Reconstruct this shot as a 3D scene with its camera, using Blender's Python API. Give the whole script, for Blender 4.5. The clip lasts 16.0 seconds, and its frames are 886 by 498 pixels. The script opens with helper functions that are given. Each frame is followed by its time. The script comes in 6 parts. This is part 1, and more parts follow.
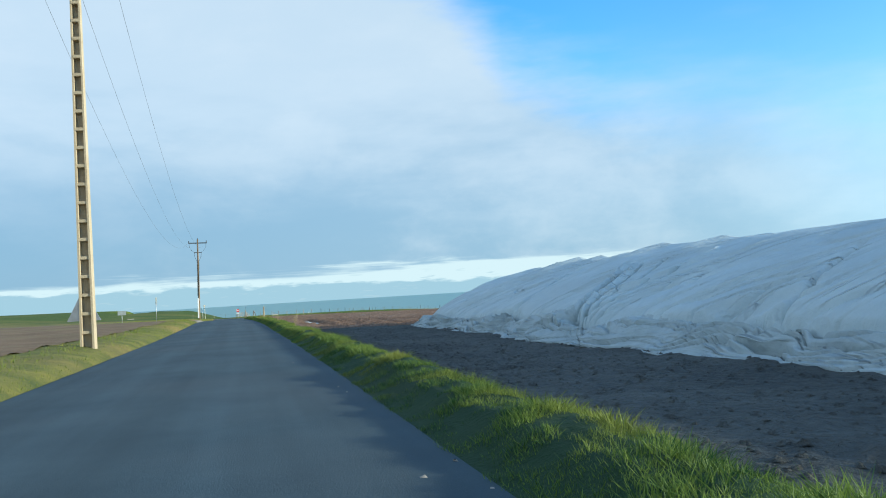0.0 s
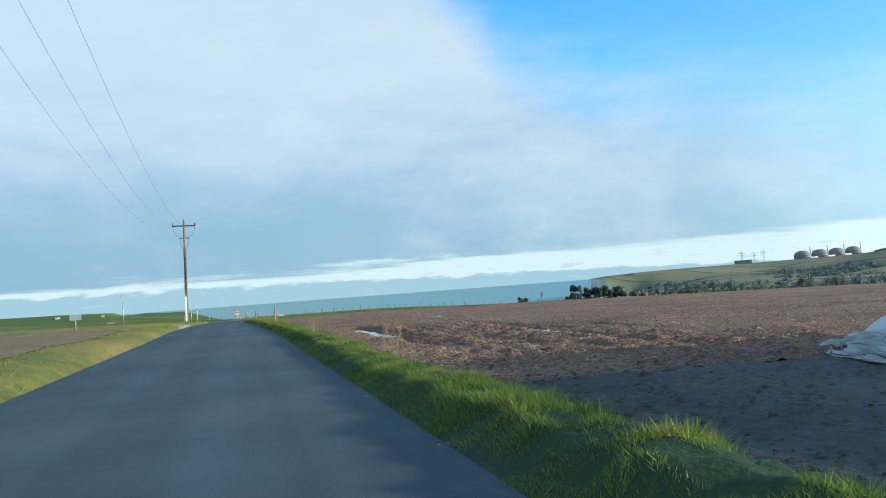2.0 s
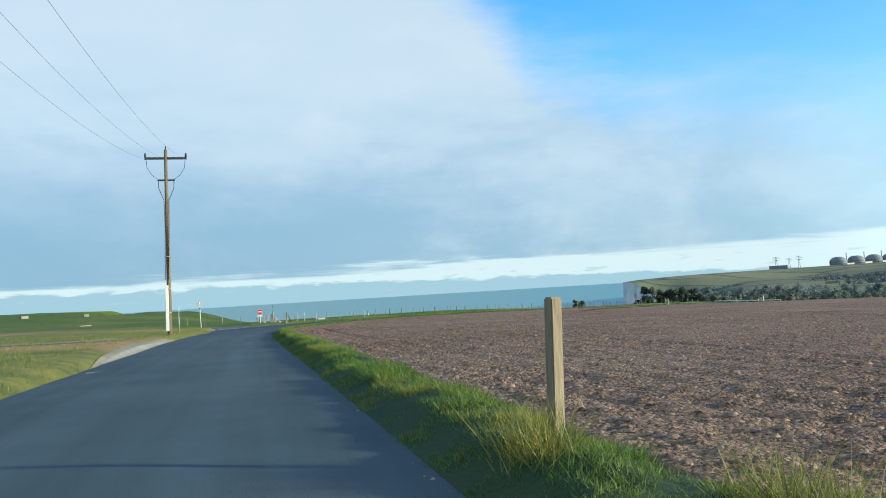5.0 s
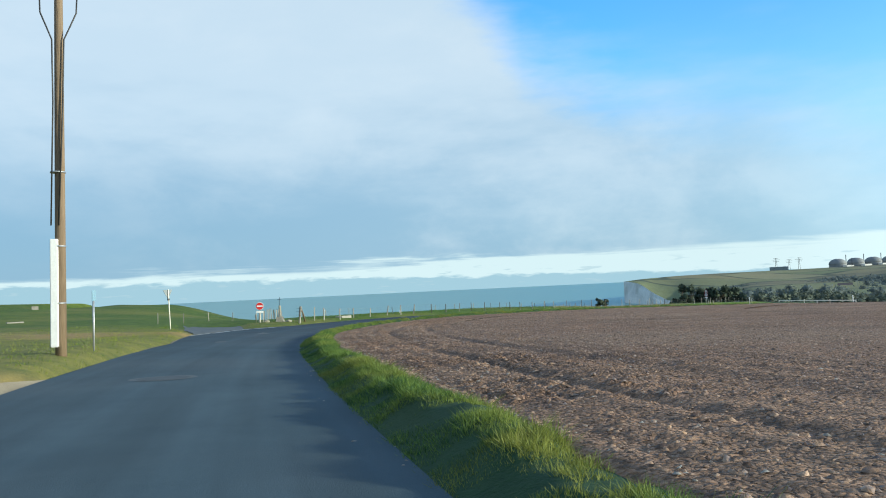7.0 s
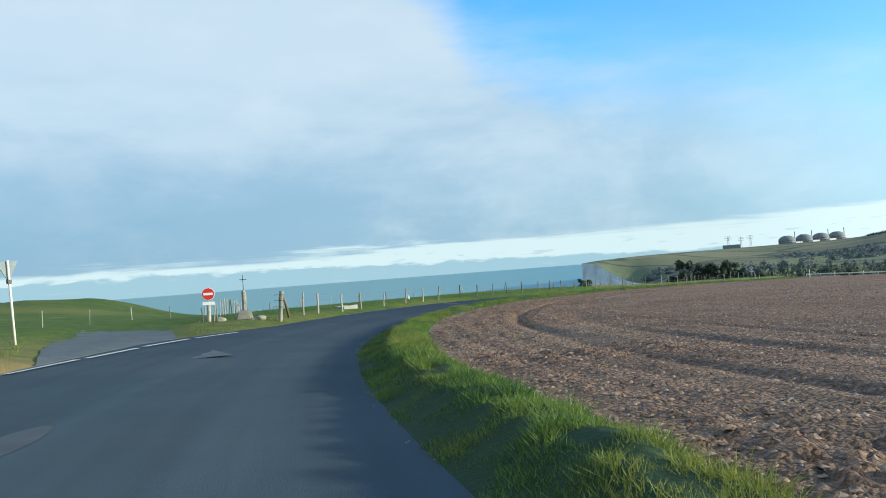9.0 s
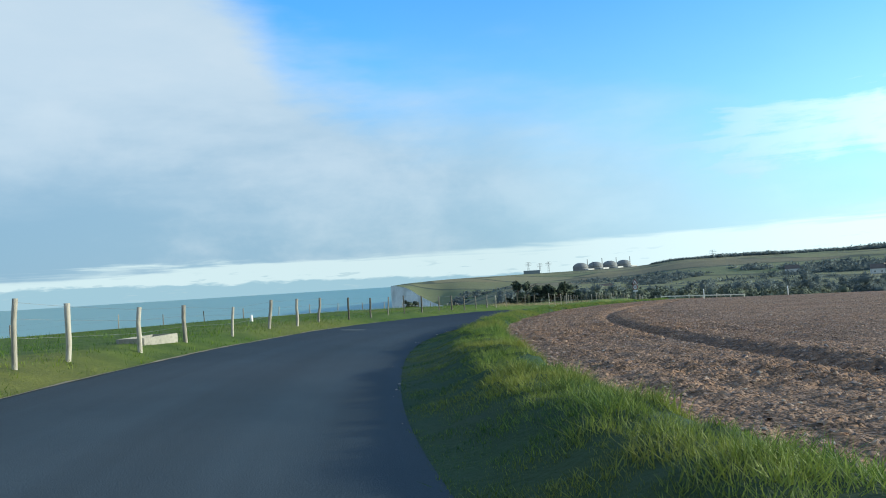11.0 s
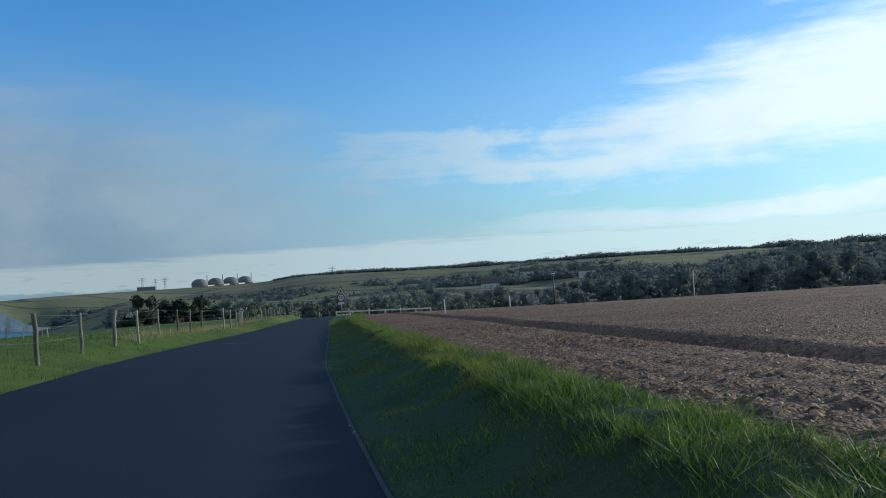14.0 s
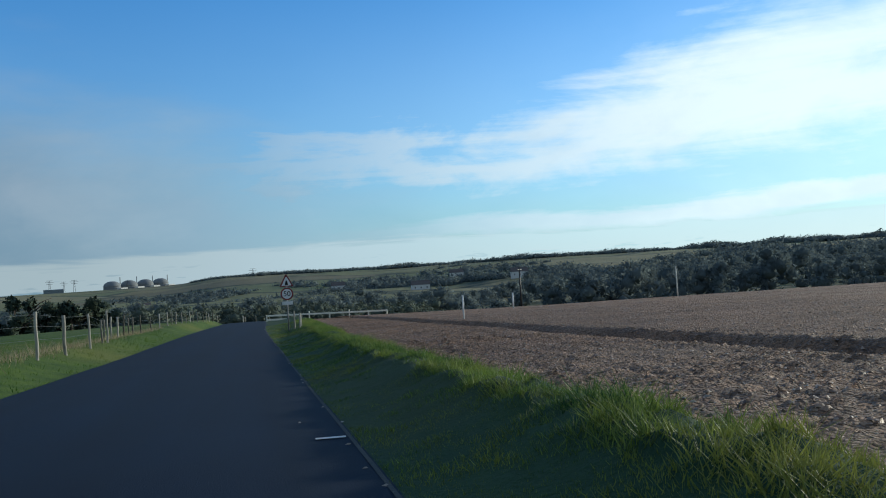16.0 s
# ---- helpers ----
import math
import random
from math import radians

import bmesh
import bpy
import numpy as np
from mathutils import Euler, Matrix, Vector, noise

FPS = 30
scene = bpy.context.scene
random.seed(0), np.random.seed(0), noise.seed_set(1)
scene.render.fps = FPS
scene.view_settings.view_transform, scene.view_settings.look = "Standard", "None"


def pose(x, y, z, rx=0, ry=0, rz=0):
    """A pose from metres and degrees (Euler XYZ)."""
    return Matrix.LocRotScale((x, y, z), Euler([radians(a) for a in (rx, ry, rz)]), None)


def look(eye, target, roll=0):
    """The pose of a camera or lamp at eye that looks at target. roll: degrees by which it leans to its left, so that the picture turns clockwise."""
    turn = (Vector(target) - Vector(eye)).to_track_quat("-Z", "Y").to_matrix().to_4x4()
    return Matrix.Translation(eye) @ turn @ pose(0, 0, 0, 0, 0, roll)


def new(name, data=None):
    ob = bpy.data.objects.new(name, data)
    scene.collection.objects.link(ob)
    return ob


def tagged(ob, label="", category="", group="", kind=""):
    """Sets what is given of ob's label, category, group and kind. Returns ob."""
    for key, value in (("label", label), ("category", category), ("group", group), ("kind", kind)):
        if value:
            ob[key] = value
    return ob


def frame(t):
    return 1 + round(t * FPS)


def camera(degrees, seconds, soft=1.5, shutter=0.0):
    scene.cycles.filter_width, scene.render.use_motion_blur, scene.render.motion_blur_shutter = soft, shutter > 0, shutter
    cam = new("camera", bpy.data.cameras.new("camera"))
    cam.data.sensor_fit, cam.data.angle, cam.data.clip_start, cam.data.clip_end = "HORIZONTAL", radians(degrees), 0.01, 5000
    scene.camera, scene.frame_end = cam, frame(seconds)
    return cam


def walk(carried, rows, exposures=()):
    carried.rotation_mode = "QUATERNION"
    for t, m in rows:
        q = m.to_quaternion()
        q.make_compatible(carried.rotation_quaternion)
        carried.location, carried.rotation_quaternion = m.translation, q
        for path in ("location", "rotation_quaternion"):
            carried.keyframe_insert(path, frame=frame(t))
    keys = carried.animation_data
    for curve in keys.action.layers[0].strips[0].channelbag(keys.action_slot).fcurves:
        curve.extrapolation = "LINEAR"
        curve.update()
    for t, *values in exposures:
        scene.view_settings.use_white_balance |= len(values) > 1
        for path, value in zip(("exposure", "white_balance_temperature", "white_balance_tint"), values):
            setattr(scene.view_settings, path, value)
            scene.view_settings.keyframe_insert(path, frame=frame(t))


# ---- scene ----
cam = camera(56.57, 16.0, 1.0)
PATH = [
    (0.00, pose(0.000, -0.000, 1.300, 92.741, 3.431, -13.758)),
    (0.50, pose(0.019, 6.953, 1.237, 92.840, 2.936, -13.752)),
    (1.00, pose(0.060, 13.783, 1.177, 92.615, 3.126, -13.798)),
    (1.50, pose(0.089, 20.926, 1.111, 92.462, 3.673, -13.854)),
    (2.00, pose(0.042, 28.288, 1.040, 92.532, 4.273, -13.775)),
    (2.50, pose(0.089, 35.956, 0.951, 92.418, 4.545, -13.722)),
    (3.00, pose(0.132, 43.613, 0.860, 92.387, 4.623, -13.658)),
    (3.50, pose(0.114, 51.218, 0.799, 92.586, 4.086, -13.394)),
    (4.00, pose(0.086, 58.857, 0.764, 92.901, 4.116, -13.201)),
    (4.50, pose(-0.001, 66.797, 0.746, 92.926, 3.848, -13.008)),
    (5.25, pose(-0.194, 78.847, 0.664, 92.617, 3.193, -11.801)),
    (6.00, pose(-0.536, 90.959, 0.497, 92.215, 2.645, -11.550)),
    (6.50, pose(-0.744, 99.006, 0.356, 92.047, 2.548, -11.982)),
    (7.00, pose(-0.885, 107.021, 0.210, 92.564, 2.717, -12.594)),
    (7.50, pose(-1.022, 114.964, 0.050, 92.336, 3.245, -12.918)),
    (8.00, pose(-1.036, 122.786, -0.130, 92.145, 3.671, -13.577)),
    (8.50, pose(-0.939, 130.180, -0.313, 91.566, 4.041, -14.425)),
    (9.10, pose(-0.638, 138.553, -0.552, 91.478, 4.346, -16.158)),
    (9.70, pose(-0.022, 146.592, -0.792, 91.513, 4.408, -19.056)),
    (10.30, pose(1.088, 154.549, -1.012, 91.495, 4.147, -23.184)),
    (10.50, pose(1.597, 157.230, -1.076, 91.967, 4.001, -24.746)),
    (11.00, pose(3.284, 164.063, -1.212, 92.104, 3.459, -29.275)),
    (11.50, pose(5.663, 170.832, -1.334, 91.966, 3.793, -34.611)),
    (12.00, pose(8.817, 177.415, -1.461, 91.910, 3.435, -39.858)),
    (12.50, pose(12.179, 183.322, -1.623, 91.671, 2.836, -44.913)),
    (13.00, pose(16.042, 188.984, -1.780, 92.011, 2.934, -49.243)),
    (13.50, pose(20.463, 194.609, -1.988, 91.601, 2.967, -52.817)),
    (14.00, pose(25.326, 200.163, -2.210, 91.677, 3.436, -55.344)),
    (14.50, pose(30.673, 205.845, -2.436, 91.513, 3.544, -57.107)),
    (15.00, pose(36.259, 211.298, -2.662, 91.183, 4.192, -58.637)),
    (15.50, pose(41.716, 216.510, -2.913, 91.337, 4.143, -59.859)),
    (16.00, pose(47.152, 221.630, -3.172, 91.500, 3.480, -60.720)),
]
EXPOSURES = [(0.0, 0.43, 5840, -3), (1.5, 0.43, 5860, -3), (2.5, 0.43, 5960, -3), (10.3, 0.41, 5980, -3), (11.5, 0.18, 5960, -2), (12.0, -0.02, 5900, -2), (12.5, -0.07, 5860, -2), (13.0, -0.21, 5820, -1), (13.5, -0.43, 5750, -1), (14.0, -0.49, 5740, 0), (16.0, -0.50, 5740, 0)]
walk(cam, PATH, EXPOSURES)

# ---- world, sun ----
SUN_AZ, SUN_EL = 116.0, 11.0  # degrees clockwise from +Y, and above the horizon
SKY = 0.105
world = bpy.data.worlds.new("sky")
scene.world = world
world.use_nodes = True
wt = world.node_tree
wt.nodes.clear()


def wnode(kind, **kw):
    n = wt.nodes.new(kind)
    for k, v in kw.items():
        if k == "operation":
            n.operation = v
        elif k == "data_type":
            n.data_type = v
        elif k == "interpolation_type":
            n.interpolation_type = v
    return n


def wset(sock, v):
    if isinstance(v, bpy.types.NodeSocket):
        wt.links.new(v, sock)
    else:
        sock.default_value = v


def wm(op, a, b=0.0, c=0.0):
    n = wnode("ShaderNodeMath", operation=op)
    for s, v in zip(n.inputs, (a, b, c)):
        wset(s, v)
    return n.outputs[0]


def wstep(v, lo, hi, a=0.0, b=1.0):
    n = wnode("ShaderNodeMapRange", interpolation_type="SMOOTHSTEP")
    for s, x in zip(n.inputs, (v, lo, hi, a, b)):
        wset(s, x)
    return n.outputs[0]


def wmix(f, a, b):
    n = wnode("ShaderNodeMix", data_type="RGBA")
    wset(n.inputs[0], f)
    wset(n.inputs[6], a)
    wset(n.inputs[7], b)
    return n.outputs[2]


def wnoise(scale, detail, sx, sy, sz, rough=0.55, warp=0.0):
    m = wt.nodes.new("ShaderNodeMapping")
    m.inputs["Scale"].default_value = (sx, sy, sz)
    wt.links.new(sky_dir, m.inputs[0])
    n = wt.nodes.new("ShaderNodeTexNoise")
    n.inputs["Scale"].default_value = scale
    n.inputs["Detail"].default_value = detail
    n.inputs["Roughness"].default_value = rough
    n.inputs["Distortion"].default_value = warp
    wt.links.new(m.outputs[0], n.inputs["Vector"])
    return n.outputs[0]


sky_dir = wt.nodes.new("ShaderNodeTexCoord").outputs["Generated"]
sep = wt.nodes.new("ShaderNodeSeparateXYZ")
wt.links.new(sky_dir, sep.inputs[0])
DX, DY, DZ = sep.outputs
elev = wm("MULTIPLY", wm("ARCSINE", DZ), 57.2958)
flat = wm("SQRT", wm("ADD", wm("MULTIPLY", DX, DX), wm("MULTIPLY", DY, DY)))
sunward = wm("ADD", wm("MULTIPLY", DX, math.sin(radians(SUN_AZ))), wm("MULTIPLY", DY, math.cos(radians(SUN_AZ))))

sky = wt.nodes.new("ShaderNodeTexSky")
sky.sky_type = "NISHITA"
sky.sun_disc = False
sky.sun_elevation = radians(SUN_EL)
sky.sun_rotation = radians(SUN_AZ)
sky.air_density, sky.dust_density, sky.ozone_density = 1.2, 0.3, 4.0

K = 0.7 / SKY
n_big = wnoise(2.2, 5.0, 1.0, 1.0, 3.0)
n_mid = wnoise(7.0, 6.0, 1.0, 1.0, 4.0)
n_streak = wnoise(2.2, 5.0, 1.0, 1.0, 7.0, 0.55, 0.5)
n_low = wnoise(3.0, 5.0, 1.0, 1.0, 20.0, 0.6, 0.8)
n_flake = wnoise(30.0, 3.0, 1.0, 1.0, 7.0)
n_fine = wnoise(26.0, 4.0, 1.0, 1.0, 5.0)
wobble = wm("ADD", wm("MULTIPLY", wm("SUBTRACT", n_big, 0.5), 9.0), wm("MULTIPLY", wm("SUBTRACT", n_mid, 0.5), 6.0))
def wcurve(v, rows):
    """A value that runs through rows of (azimuth, value)."""
    lo, hi = rows[0][0], rows[-1][0]
    big = max(r[1] for r in rows)
    n = wt.nodes.new("ShaderNodeValToRGB")
    el_ = n.color_ramp.elements
    while len(el_) < len(rows):
        el_.new(0.5)
    for e, (a_, x) in zip(el_, rows):
        e.position = (a_ - lo) / (hi - lo)
        e.color = (x / big, x / big, x / big, 1)
    wset(n.inputs[0], wm("DIVIDE", wm("SUBTRACT", v, lo), hi - lo))
    return wm("MULTIPLY", n.outputs[0], big)


azim = wm("MULTIPLY", wm("ARCTAN2", DX, DY), 57.2958)
# the deck of cloud in the north-west, whose edge sinks and softens towards the east
edge = wcurve(azim, [(-40, 34), (-15, 30), (5, 26), (14.5, 20), (19, 15.2), (26, 13.2), (34, 13.0), (43, 11.6), (48, 9.2), (54, 7.0), (62, 5.2), (90, 3.5)])
soft_edge = wcurve(azim, [(-40, 3.0), (14, 3.0), (22, 4.5), (32, 7.0), (60, 5.0)])
deck = wstep(wm("DIVIDE", wm("ADD", wm("SUBTRACT", edge, elev), wobble), soft_edge), -0.75, 1.0)
deck = wm("MULTIPLY", deck, wcurve(azim, [(-40, 0.95), (16, 0.95), (30, 0.90), (44, 0.86), (52, 0.62), (62, 0.28), (90, 0.15)]))
body = wstep(wm("ADD", elev, wm("MULTIPLY", wobble, 1.9)), 2.0, 17.0)
n_puff = wnoise(4.0, 7.0, 1.0, 1.0, 2.0, 0.6, 0.2)
deck_col = wmix(body, (0.40 * K, 0.55 * K, 0.72 * K, 1), (0.72 * K, 0.79 * K, 0.90 * K, 1))
deck_col = wmix(wstep(n_puff, 0.42, 0.70, 0.0, 0.55), deck_col, (0.83 * K, 0.86 * K, 0.94 * K, 1))
deck_col = wmix(wstep(azim, 26.0, 44.0, 0.0, 0.55), deck_col, (0.66 * K, 0.83 * K, 0.97 * K, 1))
deck_col = wmix(wm("MULTIPLY", wstep(azim, 14.0, -12.0), wstep(elev, 12.0, 3.5, 0.0, 0.75)), deck_col, (0.33 * K, 0.48 * K, 0.66 * K, 1))
# clouds above the view are dimmed, added to weaken the ambient light
over = wstep(elev, 21.0, 48.0, 0.0, 0.62)
deck_col = wmix(over, deck_col, (0.20 * K, 0.25 * K, 0.30 * K, 1))
# two banks of cloud towards the sun: a broad one that rises and swells to the east, and a low thin one
ragged = wm("ADD", wm("MULTIPLY", wm("SUBTRACT", n_streak, 0.5), 6.0), wm("MULTIPLY", wm("SUBTRACT", n_low, 0.5), 3.4))
n_tuft = wnoise(6.0, 7.0, 1.0, 1.0, 3.0, 0.62, 0.3)
ragged = wm("ADD", ragged, wm("MULTIPLY", wm("SUBTRACT", n_tuft, 0.5), 9.0))
mid_a = wcurve(azim, [(34, 6.8), (46, 7.2), (61, 7.7), (68, 8.6), (75, 9.5), (85, 10.2), (110, 11.5), (170, 12)])
half_a = wcurve(azim, [(34, 0.3), (44, 1.0), (53, 1.9), (61, 2.6), (68, 3.5), (75, 4.6), (85, 6.2), (110, 7.0), (170, 5.0)])
bank_a = wm("DIVIDE", wm("ABSOLUTE", wm("ADD", wm("SUBTRACT", elev, mid_a), ragged)), half_a)
bank_a = wm("MULTIPLY", wstep(bank_a, 1.5, 0.1), wcurve(azim, [(34, 0.0), (42, 0.25), (50, 0.62), (60, 0.85), (75, 0.96), (170, 0.9)]))
mid_b = wcurve(azim, [(44, 2.4), (55, 2.7), (70, 3.0), (90, 3.5), (170, 4.5)])
bank_b = wm("ABSOLUTE", wm("ADD", wm("SUBTRACT", elev, mid_b), wm("MULTIPLY", ragged, 0.22)))
bank_b = wm("MULTIPLY", wstep(bank_b, 1.25, 0.30), wcurve(azim, [(44, 0.0), (52, 0.35), (64, 0.8), (80, 0.95), (170, 0.9)]))
veil = wm("MULTIPLY", wstep(elev, 24.0, 6.0), wcurve(azim, [(18, 0.0), (30, 0.22), (45, 0.30), (70, 0.36), (90, 0.55), (170, 0.6)]))
veil = wm("MAXIMUM", veil, wstep(elev, 26.0, 46.0, 0.0, 0.6))  # unseen veil added overhead to make the ambient light less blue
streak = wm("MAXIMUM", wm("MAXIMUM", bank_a, bank_b), veil)
streak_col = wmix(wstep(azim, 46.0, 84.0), (0.72 * K, 0.82 * K, 0.92 * K, 1), (0.98 * K, 1.0 * K, 0.98 * K, 1))
streak_col = wmix(wstep(n_puff, 0.36, 0.54, 0.22, 0.0), streak_col, (0.50 * K, 0.60 * K, 0.72 * K, 1))
streak_col = wmix(over, streak_col, (0.23 * K, 0.28 * K, 0.31 * K, 1))
# the clear strip under the deck, and the haze and cloud tops below it
low = wm("ADD", elev, wm("MULTIPLY", wm("SUBTRACT", n_mid, 0.5), 1.1))
tops = wm("ADD", elev, wm("MULTIPLY", wm("SUBTRACT", n_fine, 0.5), 1.2))
top_line = wcurve(azim, [(-40, 1.5), (-15, 1.6), (13, 1.85), (30, 1.95), (45, 2.1), (90, 2.4)])
strip = wstep(wm("ADD", wm("SUBTRACT", low, top_line), wm("MULTIPLY", wm("SUBTRACT", n_low, 0.5), 2.2)), 0.30, -0.20)
strip = wm("MULTIPLY", strip, wcurve(azim, [(-40, 1.0), (40, 1.0), (60, 0.7), (90, 0.6)]))
foot = wm("SUBTRACT", wcurve(azim, [(-40, 2.25), (-15, 2.1), (0, 1.95), (13, 1.65), (28, 1.25), (40, 0.9), (90, 0.6)]), 1.0)
strip_col = wmix(wstep(wm("SUBTRACT", tops, foot), -0.12, 0.12), (0.47 * K, 0.65 * K, 0.76 * K, 1), (0.84 * K, 0.94 * K, 0.97 * K, 1))
strip_col = wmix(wm("MULTIPLY", wstep(n_flake, 0.60, 0.68, 0.0, 0.6), wstep(elev, 1.6, 0.9)), strip_col, (0.56 * K, 0.70 * K, 0.78 * K, 1))
clear = wt.nodes.new("ShaderNodeVectorMath")
clear.operation = "MULTIPLY"
wt.links.new(sky.outputs[0], clear.inputs[0])
clear.inputs[1].default_value = (1.45, 2.25, 3.0)
thin = wt.nodes.new("ShaderNodeVectorMath")
thin.operation = "SCALE"
wt.links.new(clear.outputs[0], thin.inputs[0])
wset(thin.inputs["Scale"], wcurve(azim, [(0, 1.0), (25, 0.98), (45, 0.86), (60, 0.72), (90, 0.60), (180, 0.5)]))
col = wmix(streak, thin.outputs[0], streak_col)
col = wmix(deck, col, deck_col)
col = wmix(strip, col, strip_col)
bg = wt.nodes.new("ShaderNodeBackground")
bg.inputs["Strength"].default_value = SKY
glare = wt.nodes.new("ShaderNodeVectorMath")
glare.operation = "SCALE"
wt.links.new(col, glare.inputs[0])
cover = wm("MAXIMUM", wm("MAXIMUM", streak, deck), strip)
wt.links.new(wm("ADD", 1.0, wm("MULTIPLY", wstep(sunward, 0.1, 0.95, 0.0, 1.12), wm("ADD", 0.3, wm("MULTIPLY", cover, 0.7)))), glare.inputs["Scale"])
wt.links.new(glare.outputs[0], bg.inputs["Color"])
wout = wt.nodes.new("ShaderNodeOutputWorld")
wt.links.new(bg.outputs[0], wout.inputs[0])

sun_data = bpy.data.lights.new("sun", "SUN")
sun_data.energy, sun_data.angle, sun_data.color = 5.0, radians(1.6), (1.0, 0.86, 0.66)
sun = new("sun", sun_data)
az, el = radians(SUN_AZ), radians(SUN_EL)
sun.matrix_world = look((500 * math.sin(az), 500 * math.cos(az), 500 * math.tan(el)), (0, 0, 0))


# ---- materials ----
def material(name, dark, light, scale=1.0, rough=0.9, bump=0.3, grain=40.0, metal=0.0, spread=0.0, tint=None, leafy=0.0, island=0.0, spec=0.3, squash=(1, 1, 1), relief=1.0):
    """A worn surface: two colours mixed by a large and a small noise, with relief. spread: variation from piece to piece."""
    m = bpy.data.materials.new(name)
    m.use_nodes = True
    nt = m.node_tree
    b = nt.nodes["Principled BSDF"]
    b.inputs["Roughness"].default_value = rough
    b.inputs["Metallic"].default_value = metal
    b.inputs["Specular IOR Level"].default_value = spec
    tc = nt.nodes.new("ShaderNodeTexCoord")
    mp = nt.nodes.new("ShaderNodeMapping")
    mp.inputs["Scale"].default_value = squash
    nt.links.new(tc.outputs["Object"], mp.inputs[0])
    big, small = nt.nodes.new("ShaderNodeTexNoise"), nt.nodes.new("ShaderNodeTexNoise")
    for n, s, d in ((big, scale, 4.0), (small, grain, 5.0)):
        n.inputs["Scale"].default_value = s
        n.inputs["Detail"].default_value = d
        n.inputs["Roughness"].default_value = 0.6
        nt.links.new(mp.outputs[0], n.inputs["Vector"])
    add = nt.nodes.new("ShaderNodeMath")
    add.operation = "MULTIPLY_ADD"
    nt.links.new(small.outputs[0], add.inputs[0])
    add.inputs[1].default_value = 0.7
    nt.links.new(big.outputs[0], add.inputs[2])
    ramp = nt.nodes.new("ShaderNodeMapRange")
    nt.links.new(add.outputs[0], ramp.inputs[0])
    ramp.inputs[1].default_value, ramp.inputs[2].default_value = 0.55, 1.15
    fac = ramp.outputs[0]
    if spread or island:
        if island:
            src = nt.nodes.new("ShaderNodeNewGeometry").outputs["Random Per Island"]
        else:
            src = nt.nodes.new("ShaderNodeObjectInfo").outputs["Random"]
        sm = nt.nodes.new("ShaderNodeMath")
        sm.operation = "MULTIPLY_ADD"
        nt.links.new(src, sm.inputs[0])
        sm.inputs[1].default_value = (spread or island) * 2
        sm.inputs[2].default_value = -(spread or island)
        s2 = nt.nodes.new("ShaderNodeMath")
        s2.use_clamp = True
        nt.links.new(sm.outputs[0], s2.inputs[0])
        nt.links.new(fac, s2.inputs[1])
        fac = s2.outputs[0]
    mix = nt.nodes.new("ShaderNodeMix")
    mix.data_type = "RGBA"
    nt.links.new(fac, mix.inputs[0])
    mix.inputs[6].default_value = (*dark, 1)
    mix.inputs[7].default_value = (*light, 1)
    colour = mix.outputs[2]
    if tint:
        patch = nt.nodes.new("ShaderNodeTexNoise")
        patch.inputs["Scale"].default_value = tint[1]
        patch.inputs["Detail"].default_value = 3.0
        nt.links.new(mp.outputs[0], patch.inputs["Vector"])
        pr = nt.nodes.new("ShaderNodeMapRange")
        nt.links.new(patch.outputs[0], pr.inputs[0])
        pr.inputs[1].default_value, pr.inputs[2].default_value = 0.48, 0.66
        pr.inputs[4].default_value = tint[2]
        pm = nt.nodes.new("ShaderNodeMix")
        pm.data_type = "RGBA"
        nt.links.new(pr.outputs[0], pm.inputs[0])
        nt.links.new(colour, pm.inputs[6])
        pm.inputs[7].default_value = (*tint[0], 1)
        colour = pm.outputs[2]
    nt.links.new(colour, b.inputs["Base Color"])
    if bump:
        bp = nt.nodes.new("ShaderNodeBump")
        bp.inputs["Strength"].default_value = bump
        bp.inputs["Distance"].default_value = relief * 0.6 / grain
        nt.links.new(small.outputs[0], bp.inputs["Height"])
        nt.links.new(bp.outputs[0], b.inputs["Normal"])
    if leafy:
        tr = nt.nodes.new("ShaderNodeBsdfTranslucent")
        nt.links.new(colour, tr.inputs["Color"])
        ms = nt.nodes.new("ShaderNodeMixShader")
        ms.inputs[0].default_value = leafy
        nt.links.new(b.outputs[0], ms.inputs[1])
        nt.links.new(tr.outputs[0], ms.inputs[2])
        nt.links.new(ms.outputs[0], nt.nodes["Material Output"].inputs[0])
    return m




